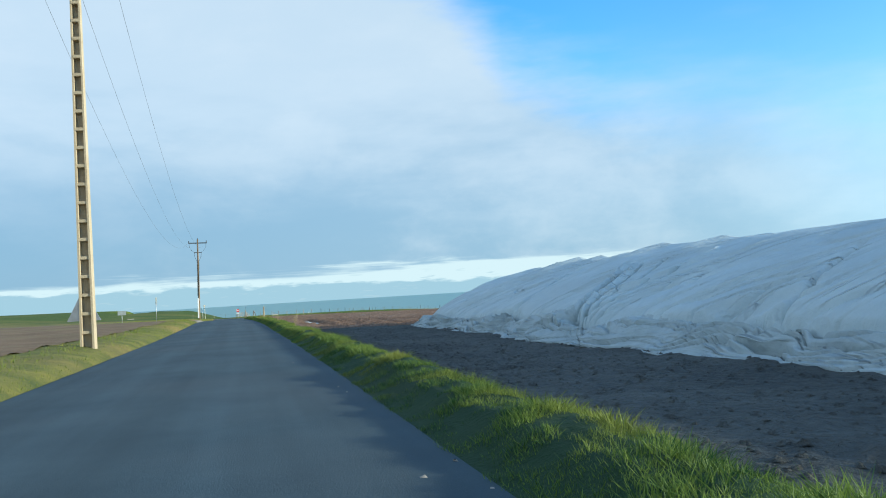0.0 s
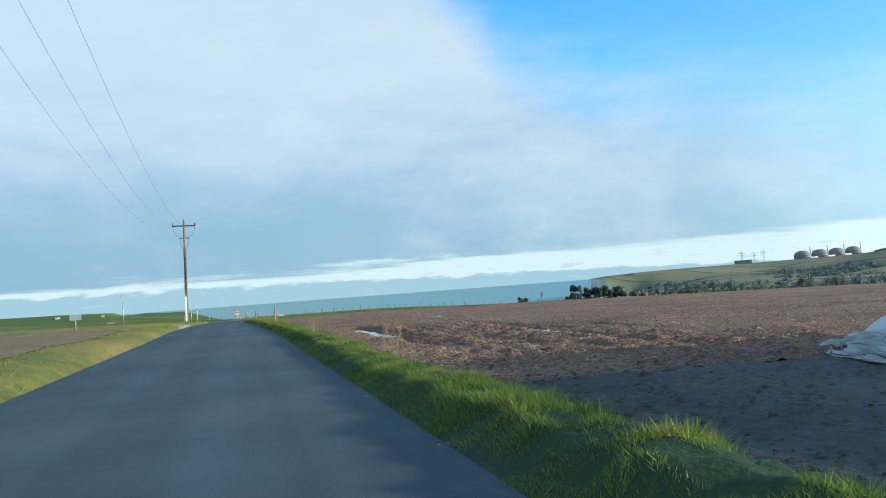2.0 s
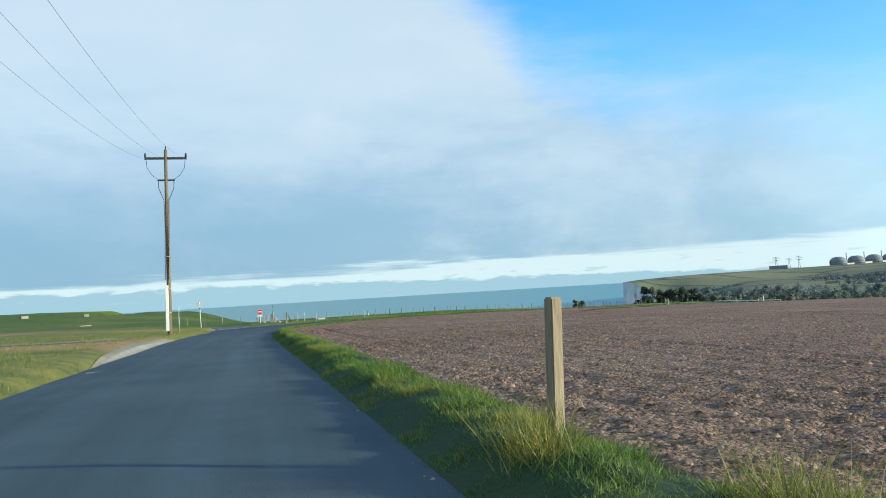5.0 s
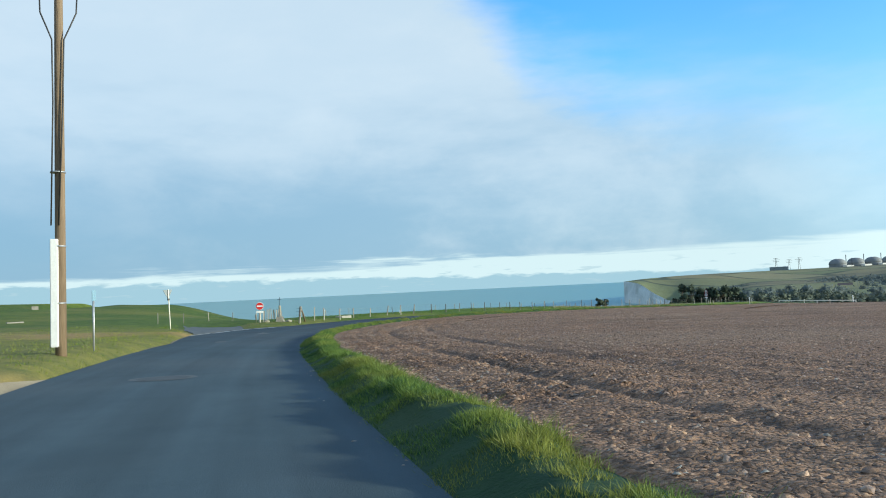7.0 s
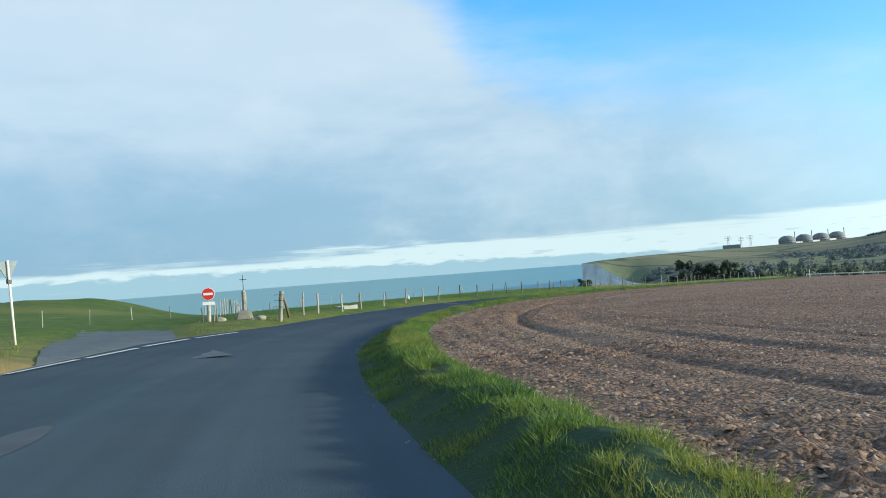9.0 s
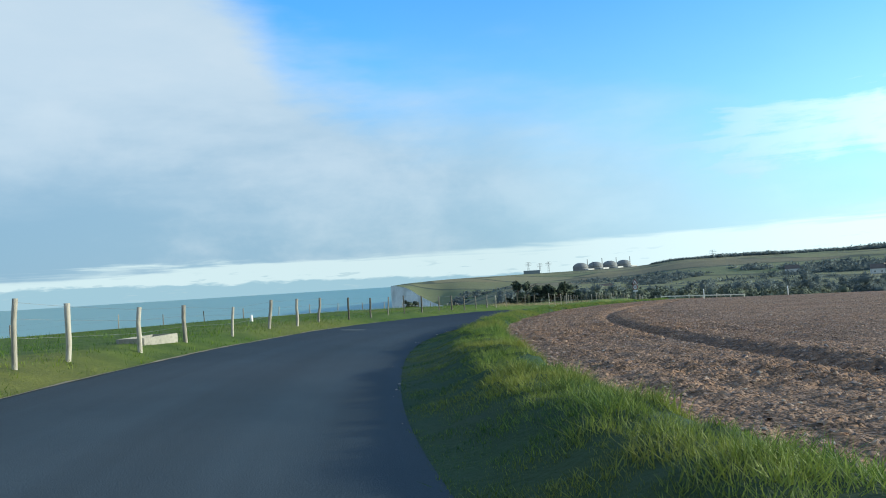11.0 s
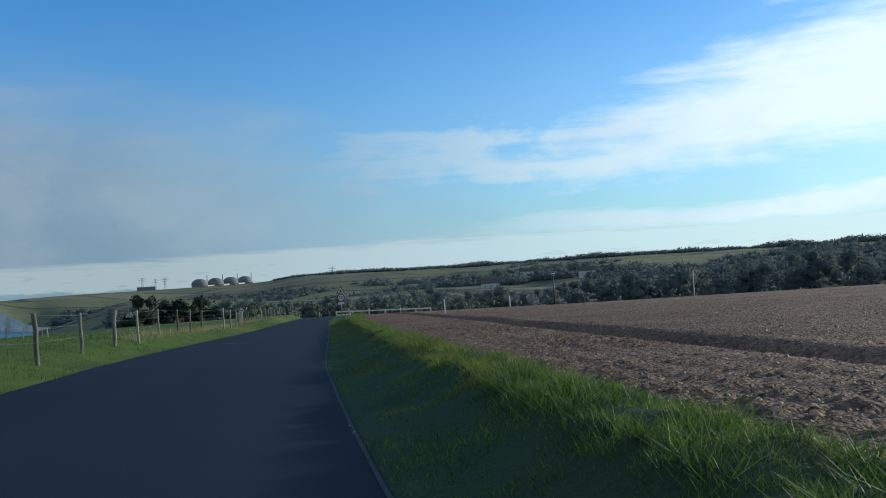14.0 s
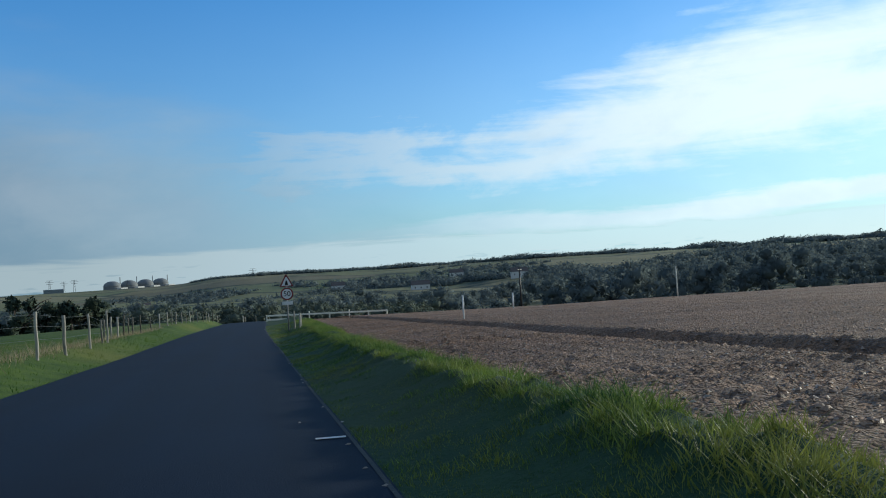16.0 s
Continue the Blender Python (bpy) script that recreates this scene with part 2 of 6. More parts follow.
def road_material():
    """Tar worn pale in streaks along the wheel tracks; dimness past the bend is painted in."""
    # blue in the base colour stands in for reflected sky
    m = material("lane_asphalt", (0.034, 0.051, 0.062), (0.062, 0.086, 0.099), 0.35, 0.82, 0.5, 60.0, tint=((0.078, 0.088, 0.094), 0.12, 0.5), spec=0.2)
    nt = m.node_tree
    b = nt.nodes["Principled BSDF"]
    base = b.inputs["Base Color"].links[0].from_socket
    uv = nt.nodes.new("ShaderNodeUVMap").outputs[0]

    def math_node(op, a, c, clamp=False):
        n = nt.nodes.new("ShaderNodeMath")
        n.operation, n.use_clamp = op, clamp
        for sock, v in zip(n.inputs, (a, c)):
            if isinstance(v, bpy.types.NodeSocket):
                nt.links.new(v, sock)
            else:
                sock.default_value = v
        return n.outputs[0]

    mp = nt.nodes.new("ShaderNodeMapping")
    mp.inputs["Scale"].default_value = (2.2, 0.07, 1)
    nt.links.new(uv, mp.inputs[0])
    n = nt.nodes.new("ShaderNodeTexNoise")
    n.inputs["Scale"].default_value, n.inputs["Detail"].default_value = 1.0, 5.0
    nt.links.new(mp.outputs[0], n.inputs["Vector"])
    sp = nt.nodes.new("ShaderNodeSeparateXYZ")
    nt.links.new(uv, sp.inputs[0])
    track = math_node("ABSOLUTE", math_node("SUBTRACT", math_node("ABSOLUTE", math_node("ADD", sp.outputs[0], 1.3), 0.0), 0.95), 0.0)
    wear = math_node("SUBTRACT", 1.0, math_node("MULTIPLY", track, 1.5), True)
    gain = math_node("ADD", math_node("MULTIPLY", math_node("SUBTRACT", n.outputs[0], 0.5), 0.6), math_node("MULTIPLY", wear, 0.16))
    along_mix = nt.nodes.new("ShaderNodeMapRange")
    nt.links.new(sp.outputs[1], along_mix.inputs[0])
    for sock, v in zip(list(along_mix.inputs)[1:5], (125.0, 220.0, 0.0, 1.0)):
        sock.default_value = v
    sc = nt.nodes.new("ShaderNodeVectorMath")
    sc.operation = "SCALE"
    nt.links.new(base, sc.inputs[0])
    nt.links.new(math_node("ADD", gain, 1.0), sc.inputs["Scale"])
    # colour dimmed and blued past the bend, imitating a darker exposure
    dim_tone = nt.nodes.new("ShaderNodeMix")
    dim_tone.data_type = "RGBA"
    nt.links.new(along_mix.outputs[0], dim_tone.inputs[0])
    dim_tone.inputs[6].default_value, dim_tone.inputs[7].default_value = (1.18, 1.22, 1.22, 1), (0.02, 0.12, 0.30, 1)
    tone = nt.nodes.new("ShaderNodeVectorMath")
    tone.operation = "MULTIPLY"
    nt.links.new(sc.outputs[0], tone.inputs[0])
    nt.links.new(dim_tone.outputs[2], tone.inputs[1])
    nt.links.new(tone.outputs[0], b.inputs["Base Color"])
    return m


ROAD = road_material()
ASPHALT_WORN = material("worn_asphalt", (0.080, 0.093, 0.098), (0.135, 0.147, 0.15), 1.5, 0.85, 0.4, 50.0)
ASPHALT_MID = material("cover_asphalt", (0.055, 0.066, 0.072), (0.095, 0.105, 0.11), 1.5, 0.8, 0.4, 50.0)
GUTTER = material("gutter_concrete", (0.035, 0.042, 0.045), (0.07, 0.076, 0.076), 0.8, 0.9, 0.5, 30.0)
GUTTER_PALE = material("pale_concrete", (0.20, 0.185, 0.155), (0.33, 0.31, 0.26), 1.2, 0.9, 0.4, 20.0)
PAINT = material("road_paint", (0.45, 0.46, 0.47), (0.72, 0.72, 0.70), 3.0, 0.7, 0.3, 50.0)
SOIL = material("ploughed_soil", (0.130, 0.073, 0.042), (0.36, 0.213, 0.128), 0.25, 0.80, 1.0, 16.0, tint=((0.31, 0.205, 0.13), 0.09, 0.5), relief=1.6, spec=0.28)


def cloddy(m, scale, contrast, relief):
    """Breaks a soil into crumbs: rounded cells, each with its own tone, that meet in deep gaps."""
    nt = m.node_tree
    b = nt.nodes["Principled BSDF"]
    tc = nt.nodes.new("ShaderNodeTexCoord")
    warp = nt.nodes.new("ShaderNodeTexNoise")
    warp.inputs["Scale"].default_value = scale * 0.6
    nt.links.new(tc.outputs["Object"], warp.inputs["Vector"])
    bend = nt.nodes.new("ShaderNodeVectorMath")
    bend.operation = "MULTIPLY_ADD"
    nt.links.new(warp.outputs["Color"], bend.inputs[0])
    bend.inputs[1].default_value = (1.9 / scale,) * 3
    nt.links.new(tc.outputs["Object"], bend.inputs[2])
    cell = nt.nodes.new("ShaderNodeTexVoronoi")
    cell.inputs["Scale"].default_value = scale
    nt.links.new(bend.outputs[0], cell.inputs["Vector"])
    sp = nt.nodes.new("ShaderNodeSeparateXYZ")
    nt.links.new(cell.outputs["Color"], sp.inputs[0])
    gain = nt.nodes.new("ShaderNodeMapRange")
    nt.links.new(sp.outputs[0], gain.inputs[0])
    gain.inputs[3].default_value, gain.inputs[4].default_value = 1 - contrast, 1 + contrast
    sc = nt.nodes.new("ShaderNodeVectorMath")
    sc.operation = "SCALE"
    nt.links.new(b.inputs["Base Color"].links[0].from_socket, sc.inputs[0])
    nt.links.new(gain.outputs[0], sc.inputs["Scale"])
    nt.links.new(sc.outputs[0], b.inputs["Base Color"])
    bp = nt.nodes.new("ShaderNodeBump")
    bp.invert = True
    bp.inputs["Strength"].default_value, bp.inputs["Distance"].default_value = 1.0, relief
    nt.links.new(cell.outputs["Distance"], bp.inputs["Height"])
    nt.links.new(b.inputs["Normal"].links[0].from_socket, bp.inputs["Normal"])
    nt.links.new(bp.outputs[0], b.inputs["Normal"])


cloddy(SOIL, 18.0, 0.5, 0.05)
# darker than SOIL: the heap's cast shadow is painted into this colour
SOIL_YARD = material("shaded_yard_soil", (0.048, 0.050, 0.046), (0.135, 0.137, 0.124), 0.4, 0.9, 1.0, 8.0, relief=1.8)
STUBBLE = material("stubble_soil", (0.145, 0.09, 0.05), (0.28, 0.19, 0.112), 0.3, 0.95, 0.8, 8.0, tint=((0.24, 0.21, 0.09), 0.12, 0.5))
CLOD = material("soil_clods", (0.09, 0.052, 0.031), (0.40, 0.26, 0.165), 0.6, 0.55, 0.7, 18.0, island=0.6, spec=0.5)
STONE = material("flint_stones", (0.20, 0.17, 0.14), (0.42, 0.38, 0.32), 2.0, 0.8, 0.3, 20.0, island=0.4)
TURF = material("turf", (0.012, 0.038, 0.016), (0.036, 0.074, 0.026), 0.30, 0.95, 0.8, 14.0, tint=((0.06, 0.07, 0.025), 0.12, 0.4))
GRASS = material("grass_blades", (0.022, 0.078, 0.024), (0.25, 0.335, 0.058), 0.8, 0.6, 0.0, 5.0, leafy=0.32, island=0.35, tint=((0.30, 0.27, 0.06), 0.4, 0.5))
TURF_MEADOW = material("meadow_turf", (0.022, 0.058, 0.006), (0.106, 0.154, 0.013), 0.9, 0.95, 0.8, 14.0, tint=((0.20, 0.18, 0.036), 0.06, 0.45))
GRASS_MEADOW = material("meadow_blades", (0.029, 0.094, 0.007), (0.142, 0.232, 0.016), 0.30, 0.6, 0.0, 5.0, leafy=0.3, island=0.3, tint=((0.28, 0.26, 0.07), 0.06, 0.25))


def drier(m, gain):
    """The sward is thinner and yellower before the junction than past it."""
    nt = m.node_tree
    sock = nt.nodes["Principled BSDF"].inputs["Base Color"]
    base = sock.links[0].from_socket
    sp = nt.nodes.new("ShaderNodeSeparateXYZ")
    nt.links.new(nt.nodes.new("ShaderNodeTexCoord").outputs["Object"], sp.inputs[0])
    n = nt.nodes.new("ShaderNodeTexNoise")
    n.inputs["Scale"].default_value = 0.08
    ad = nt.nodes.new("ShaderNodeMath")
    ad.operation = "MULTIPLY_ADD"
    nt.links.new(n.outputs[0], ad.inputs[0])
    ad.inputs[1].default_value = 40.0
    nt.links.new(sp.outputs[1], ad.inputs[2])
    along_mix = nt.nodes.new("ShaderNodeMapRange")
    nt.links.new(ad.outputs[0], along_mix.inputs[0])
    along_mix.inputs[1].default_value, along_mix.inputs[2].default_value = 178.0, 204.0
    mix = nt.nodes.new("ShaderNodeMix")
    mix.data_type = "RGBA"
    nt.links.new(along_mix.outputs[0], mix.inputs[0])
    mix.inputs[6].default_value, mix.inputs[7].default_value = (*gain, 1), (1, 1, 1, 1)
    mul = nt.nodes.new("ShaderNodeVectorMath")
    mul.operation = "MULTIPLY"
    nt.links.new(base, mul.inputs[0])
    nt.links.new(mix.outputs[2], mul.inputs[1])
    for link in list(base.links):
        if link.to_node != mul:
            nt.links.new(mul.outputs[0], link.to_socket)


drier(TURF_MEADOW, (2.4, 1.42, 3.7))
drier(GRASS_MEADOW, (2.15, 1.36, 3.0))
STRAW = material("dry_stalks", (0.28, 0.22, 0.12), (0.50, 0.42, 0.26), 2.0, 0.8, 0.0, 5.0, leafy=0.2, island=0.3)
GRAVEL = material("pale_gravel", (0.17, 0.14, 0.095), (0.30, 0.26, 0.185), 0.6, 0.95, 0.6, 25.0)
SHEET = material("heap_sheet", (0.50, 0.57, 0.57), (0.62, 0.69, 0.685), 0.5, 0.6, 0.35, 3.2, tint=((0.48, 0.54, 0.54), 0.35, 0.5), spec=0.3)


def creased(m, stretch, line, deep, patchy):
    """Adds sharp creases to a sheet, along the second axis of its UV map."""
    nt = m.node_tree
    b = nt.nodes["Principled BSDF"]
    height = None
    for k, (scale, weight, seed) in enumerate(((0.55, 1.0, 3.0), (1.5, 0.5, 11.0), (4.0, 0.14, 23.0))):
        mp = nt.nodes.new("ShaderNodeMapping")
        mp.inputs["Scale"].default_value = (scale, scale * stretch, 1)
        mp.inputs["Location"].default_value = (seed, seed * 0.7, seed)
        nt.links.new(nt.nodes.new("ShaderNodeUVMap").outputs[0], mp.inputs[0])
        n = nt.nodes.new("ShaderNodeTexNoise")
        n.inputs["Scale"].default_value, n.inputs["Detail"].default_value, n.inputs["Distortion"].default_value = 1.0, 2.0, 0.9
        nt.links.new(mp.outputs[0], n.inputs["Vector"])
        sub = nt.nodes.new("ShaderNodeMath")
        sub.operation, sub.inputs[1].default_value = "SUBTRACT", 0.5
        nt.links.new(n.outputs[0], sub.inputs[0])
        ab = nt.nodes.new("ShaderNodeMath")
        ab.operation = "ABSOLUTE"
        nt.links.new(sub.outputs[0], ab.inputs[0])
        mr = nt.nodes.new("ShaderNodeMapRange")
        mr.interpolation_type = "SMOOTHSTEP"
        nt.links.new(ab.outputs[0], mr.inputs[0])
        mr.inputs[1].default_value, mr.inputs[2].default_value, mr.inputs[4].default_value = 0.0, line, weight
        far = nt.nodes.new("ShaderNodeTexNoise")
        far.inputs["Scale"].default_value = 0.35 + 0.2 * k
        nt.links.new(nt.nodes.new("ShaderNodeUVMap").outputs[0], far.inputs["Vector"])
        mask = nt.nodes.new("ShaderNodeMapRange")
        nt.links.new(far.outputs[0], mask.inputs[0])
        mask.inputs[1].default_value, mask.inputs[2].default_value = 0.5 - 0.2 * (1 - patchy), 0.5 + 0.12
        mul = nt.nodes.new("ShaderNodeMath")
        mul.operation = "MULTIPLY"
        nt.links.new(mr.outputs[0], mul.inputs[0])
        nt.links.new(mask.outputs[0], mul.inputs[1])
        if height is None:
            height = mul.outputs[0]
        else:
            ad = nt.nodes.new("ShaderNodeMath")
            nt.links.new(height, ad.inputs[0])
            nt.links.new(mul.outputs[0], ad.inputs[1])
            height = ad.outputs[0]
    bp = nt.nodes.new("ShaderNodeBump")
    bp.inputs["Strength"].default_value, bp.inputs["Distance"].default_value = 1.0, deep
    nt.links.new(height, bp.inputs["Height"])
    nt.links.new(b.inputs["Normal"].links[0].from_socket, bp.inputs["Normal"])
    nt.links.new(bp.outputs[0], b.inputs["Normal"])
    return m


creased(SHEET, 0.22, 0.04, 0.09, 1.0)
SKIRT = creased(material("heap_skirt", (0.36, 0.415, 0.415), (0.52, 0.58, 0.575), 0.5, 0.6, 0.35, 3.2, tint=((0.30, 0.345, 0.345), 0.6, 0.5)), 0.16, 0.10, 0.14, 0.6)
CONCRETE = material("pole_concrete", (0.36, 0.29, 0.19), (0.52, 0.44, 0.31), 1.2, 0.9, 0.4, 25.0)
POLE_WOOD = material("pole_wood", (0.12, 0.085, 0.055), (0.27, 0.20, 0.13), 1.0, 0.85, 0.5, 18.0, squash=(1, 1, 0.12))
POST_TAN = material("tan_post_wood", (0.20, 0.16, 0.10), (0.38, 0.31, 0.20), 2.0, 0.85, 0.5, 22.0, squash=(1, 1, 0.15))
POST_WOOD = material("post_wood", (0.085, 0.080, 0.062), (0.42, 0.395, 0.33), 2.0, 0.85, 0.6, 25.0, spread=0.55, squash=(1, 1, 0.2))
WHITE = material("white_paint", (0.68, 0.68, 0.66), (0.82, 0.82, 0.80), 2.0, 0.55, 0.15, 20.0)
TROUGH = material("trough_concrete", (0.20, 0.19, 0.165), (0.40, 0.385, 0.34), 2.0, 0.9, 0.5, 16.0, tint=((0.13, 0.14, 0.10), 0.5, 0.4))
CREAM = material("cream_paint", (0.62, 0.59, 0.49), (0.80, 0.77, 0.66), 1.0, 0.7, 0.2, 20.0)
STEEL = material("galvanised_steel", (0.30, 0.31, 0.32), (0.48, 0.49, 0.50), 3.0, 0.45, 0.1, 30.0, metal=0.6)
STEEL_DULL = material("dull_sign_back", (0.16, 0.19, 0.20), (0.26, 0.29, 0.30), 3.0, 0.7, 0.1, 30.0)
DARK = material("dark_metal", (0.03, 0.03, 0.03), (0.07, 0.07, 0.07), 3.0, 0.5, 0.1, 30.0, metal=0.3)
WIRE = material("wire", (0.14, 0.15, 0.16), (0.24, 0.25, 0.26), 3.0, 0.5, 0.0, 30.0, metal=0.5)
# darker copy of the sign red, with the backlit sign's shade painted in
RED_SHADED = material("shaded_sign_red", (0.17, 0.035, 0.035), (0.25, 0.05, 0.05), 3.0, 0.5, 0.0, 30.0)
RED = material("sign_red", (0.48, 0.025, 0.022), (0.60, 0.04, 0.035), 3.0, 0.4, 0.0, 30.0)
BLUE = material("sign_blue", (0.12, 0.24, 0.33), (0.18, 0.32, 0.42), 3.0, 0.4, 0.0, 30.0)
BLACK = material("black_paint", (0.015, 0.015, 0.015), (0.03, 0.03, 0.03), 3.0, 0.5, 0.0, 30.0)
OLD_STONE = material("old_stone", (0.22, 0.20, 0.16), (0.40, 0.37, 0.31), 2.5, 0.95, 0.8, 14.0, tint=((0.30, 0.28, 0.14), 1.5, 0.5))
CHALK = material("chalk", (0.55, 0.56, 0.55), (0.80, 0.80, 0.77), 0.05, 0.95, 0.6, 0.4, tint=((0.38, 0.37, 0.33), 0.02, 0.6))
FAR_GRASS = material("far_grass", (0.105, 0.112, 0.054), (0.205, 0.195, 0.098), 0.006, 1.0, 0.3, 0.08, tint=((0.10, 0.10, 0.055), 0.012, 0.7))


def patchwork(m, size, colours):
    """Fields of several colours, each a cell of its own with a dark hedge round it."""
    nt = m.node_tree
    b = nt.nodes["Principled BSDF"]
    mp = nt.nodes.new("ShaderNodeMapping")
    mp.inputs["Scale"].default_value = (1.0 / size, 0.55 / size, 0)
    mp.inputs["Rotation"].default_value = (0, 0, 0.6)
    nt.links.new(nt.nodes.new("ShaderNodeTexCoord").outputs["Object"], mp.inputs[0])
    cell, rim = nt.nodes.new("ShaderNodeTexVoronoi"), nt.nodes.new("ShaderNodeTexVoronoi")
    rim.feature = "DISTANCE_TO_EDGE"
    for n in (cell, rim):
        n.inputs["Scale"].default_value = 1.0
        nt.links.new(mp.outputs[0], n.inputs["Vector"])
    sp = nt.nodes.new("ShaderNodeSeparateXYZ")
    nt.links.new(cell.outputs["Color"], sp.inputs[0])
    ramp = nt.nodes.new("ShaderNodeValToRGB")
    ramp.color_ramp.interpolation = "CONSTANT"
    while len(ramp.color_ramp.elements) < len(colours):
        ramp.color_ramp.elements.new(0.5)
    for k, (e, c) in enumerate(zip(ramp.color_ramp.elements, colours)):
        e.position, e.color = k / len(colours), (*c, 1)
    nt.links.new(sp.outputs[0], ramp.inputs[0])
    mix = nt.nodes.new("ShaderNodeMix")
    mix.data_type = "RGBA"
    mix.inputs[0].default_value = 0.62
    nt.links.new(b.inputs["Base Color"].links[0].from_socket, mix.inputs[6])
    nt.links.new(ramp.outputs[0], mix.inputs[7])
    edge_ = nt.nodes.new("ShaderNodeMapRange")
    nt.links.new(rim.outputs["Distance"], edge_.inputs[0])
    edge_.inputs[1].default_value, edge_.inputs[2].default_value = 0.015, 0.05
    hedge = nt.nodes.new("ShaderNodeMix")
    hedge.data_type = "RGBA"
    nt.links.new(edge_.outputs[0], hedge.inputs[0])
    hedge.inputs[6].default_value = (0.06, 0.075, 0.05, 1)
    nt.links.new(mix.outputs[2], hedge.inputs[7])
    nt.links.new(hedge.outputs[2], b.inputs["Base Color"])


patchwork(FAR_GRASS, 190.0, ((0.24, 0.20, 0.105), (0.19, 0.195, 0.09), (0.22, 0.21, 0.10), (0.18, 0.15, 0.095), (0.15, 0.18, 0.08), (0.27, 0.24, 0.13)))
# distance haze is painted into this pale blue-grey base
FAR_WOOD = material("far_woods_hazed", (0.120, 0.155, 0.160), (0.195, 0.228, 0.226), 0.02, 1.0, 0.0, 0.2, island=0.08, leafy=0.35, spec=0.0)
# needles slightly paled and blued, with haze put into their colour
PINE = material("pine_needles", (0.035, 0.056, 0.042), (0.080, 0.105, 0.068), 0.4, 0.9, 0.0, 3.0, island=0.35)
THICKET = material("thicket_leaves", (0.070, 0.092, 0.075), (0.135, 0.160, 0.120), 0.4, 0.9, 0.0, 3.0, island=0.3, leafy=0.2)
BARK = material("bark", (0.05, 0.04, 0.03), (0.12, 0.095, 0.07), 2.0, 0.95, 0.6, 12.0)
ROOF = material("far_roof", (0.10, 0.085, 0.08), (0.18, 0.15, 0.14), 0.5, 0.9, 0.2, 4.0)
RENDER = material("far_wall", (0.60, 0.59, 0.56), (0.76, 0.75, 0.72), 0.3, 0.9, 0.1, 4.0)
DOME = material("dome_concrete", (0.17, 0.18, 0.19), (0.25, 0.26, 0.26), 0.05, 0.9, 0.1, 1.0)
GLASS_DARK = material("window_pane", (0.02, 0.025, 0.03), (0.05, 0.055, 0.06), 1.0, 0.15, 0.0, 4.0)


def water_material():
    m = bpy.data.materials.new("sea_water")
    m.use_nodes = True
    nt = m.node_tree
    b = nt.nodes["Principled BSDF"]
    b.inputs["Base Color"].default_value = (0.19, 0.36, 0.345, 1)
    b.inputs["Roughness"].default_value = 0.45
    b.inputs["Specular IOR Level"].default_value = 0.5
    tc = nt.nodes.new("ShaderNodeTexCoord")
    n = nt.nodes.new("ShaderNodeTexNoise")
    n.inputs["Scale"].default_value = 0.05
    n.inputs["Detail"].default_value = 8.0
    bp = nt.nodes.new("ShaderNodeBump")
    bp.inputs["Strength"].default_value = 0.6
    bp.inputs["Distance"].default_value = 4.0
    nt.links.new(tc.outputs["Object"], n.inputs["Vector"])
    nt.links.new(n.outputs[0], bp.inputs["Height"])
    nt.links.new(bp.outputs[0], b.inputs["Normal"])
    return m


WATER = water_material()
PUDDLE = material("puddle_water", (0.06, 0.055, 0.05), (0.09, 0.08, 0.07), 1.0, 0.04, 0.0, 4.0, spec=0.6)


# ---- plan: the road's line and the lie of the land ----
# along the road (m), x, y, height
LINE = np.array([
    (-90, -0.1, -90.0, 0.40), (-42, -0.1, -42.0, 0.30), (0, 0, 0, 0), (20.9, 0.09, 20.9, -0.19), (43.6, 0.1, 43.6, -0.42), (66.8, 0, 66.8, -0.57),
    (91, -0.54, 91, -0.80), (107, -0.88, 107, -1.09), (122.8, -1.04, 122.8, -1.43), (138.6, -0.64, 138.55, -1.83), (154.7, 1.09, 154.55, -2.27), (164.4, 3.28, 164.06, -2.51),
    (171.6, 5.66, 170.83, -2.65), (178.9, 8.82, 177.41, -2.79), (185.7, 12.18, 183.32, -2.93), (192.6, 16.04, 188.98, -3.09), (199.7, 20.46, 194.61, -3.29),
    (207.1, 25.33, 200.16, -3.51), (222.7, 36.26, 211.3, -3.96), (237.7, 47.15, 221.63, -4.47), (267.6, 68.9, 242.1, -5.55), (297.5, 90.9, 262.3, -6.60), (340, 122.6, 290.5, -8.12), (362, 138.9, 305.4, -9.0), (400, 166.8, 331.2, -12.0)])


def smooth_table(table, step=0.25):
    """Resample a table over its first column with a cubic that passes through its rows."""
    s = table[:, 0]
    out = np.arange(s[0], s[-1] + 1e-6, step)
    cols = [out]
    for k in range(1, table.shape[1]):
        v = table[:, k]
        d = np.gradient(v, s)
        i = np.clip(np.searchsorted(s, out) - 1, 0, len(s) - 2)
        h = s[i + 1] - s[i]
        u = (out - s[i]) / h
        cols.append((2 * u**3 - 3 * u**2 + 1) * v[i] + (u**3 - 2 * u**2 + u) * h * d[i] + (3 * u**2 - 2 * u**3) * v[i + 1] + (u**3 - u**2) * h * d[i + 1])
    return np.stack(cols, 1)


ROADLINE = smooth_table(LINE)
TX, TY = np.gradient(ROADLINE[:, 1]), np.gradient(ROADLINE[:, 2])
TL = np.hypot(TX, TY)
TX, TY = TX / TL, TY / TL


def at_road(s, l):
    """x, y and the road's height at s along and l to the right of the line."""
    c = lambda a: np.interp(s, ROADLINE[:, 0], a)
    return c(ROADLINE[:, 1]) + l * c(TY), c(ROADLINE[:, 2]) - l * c(TX), c(ROADLINE[:, 3])


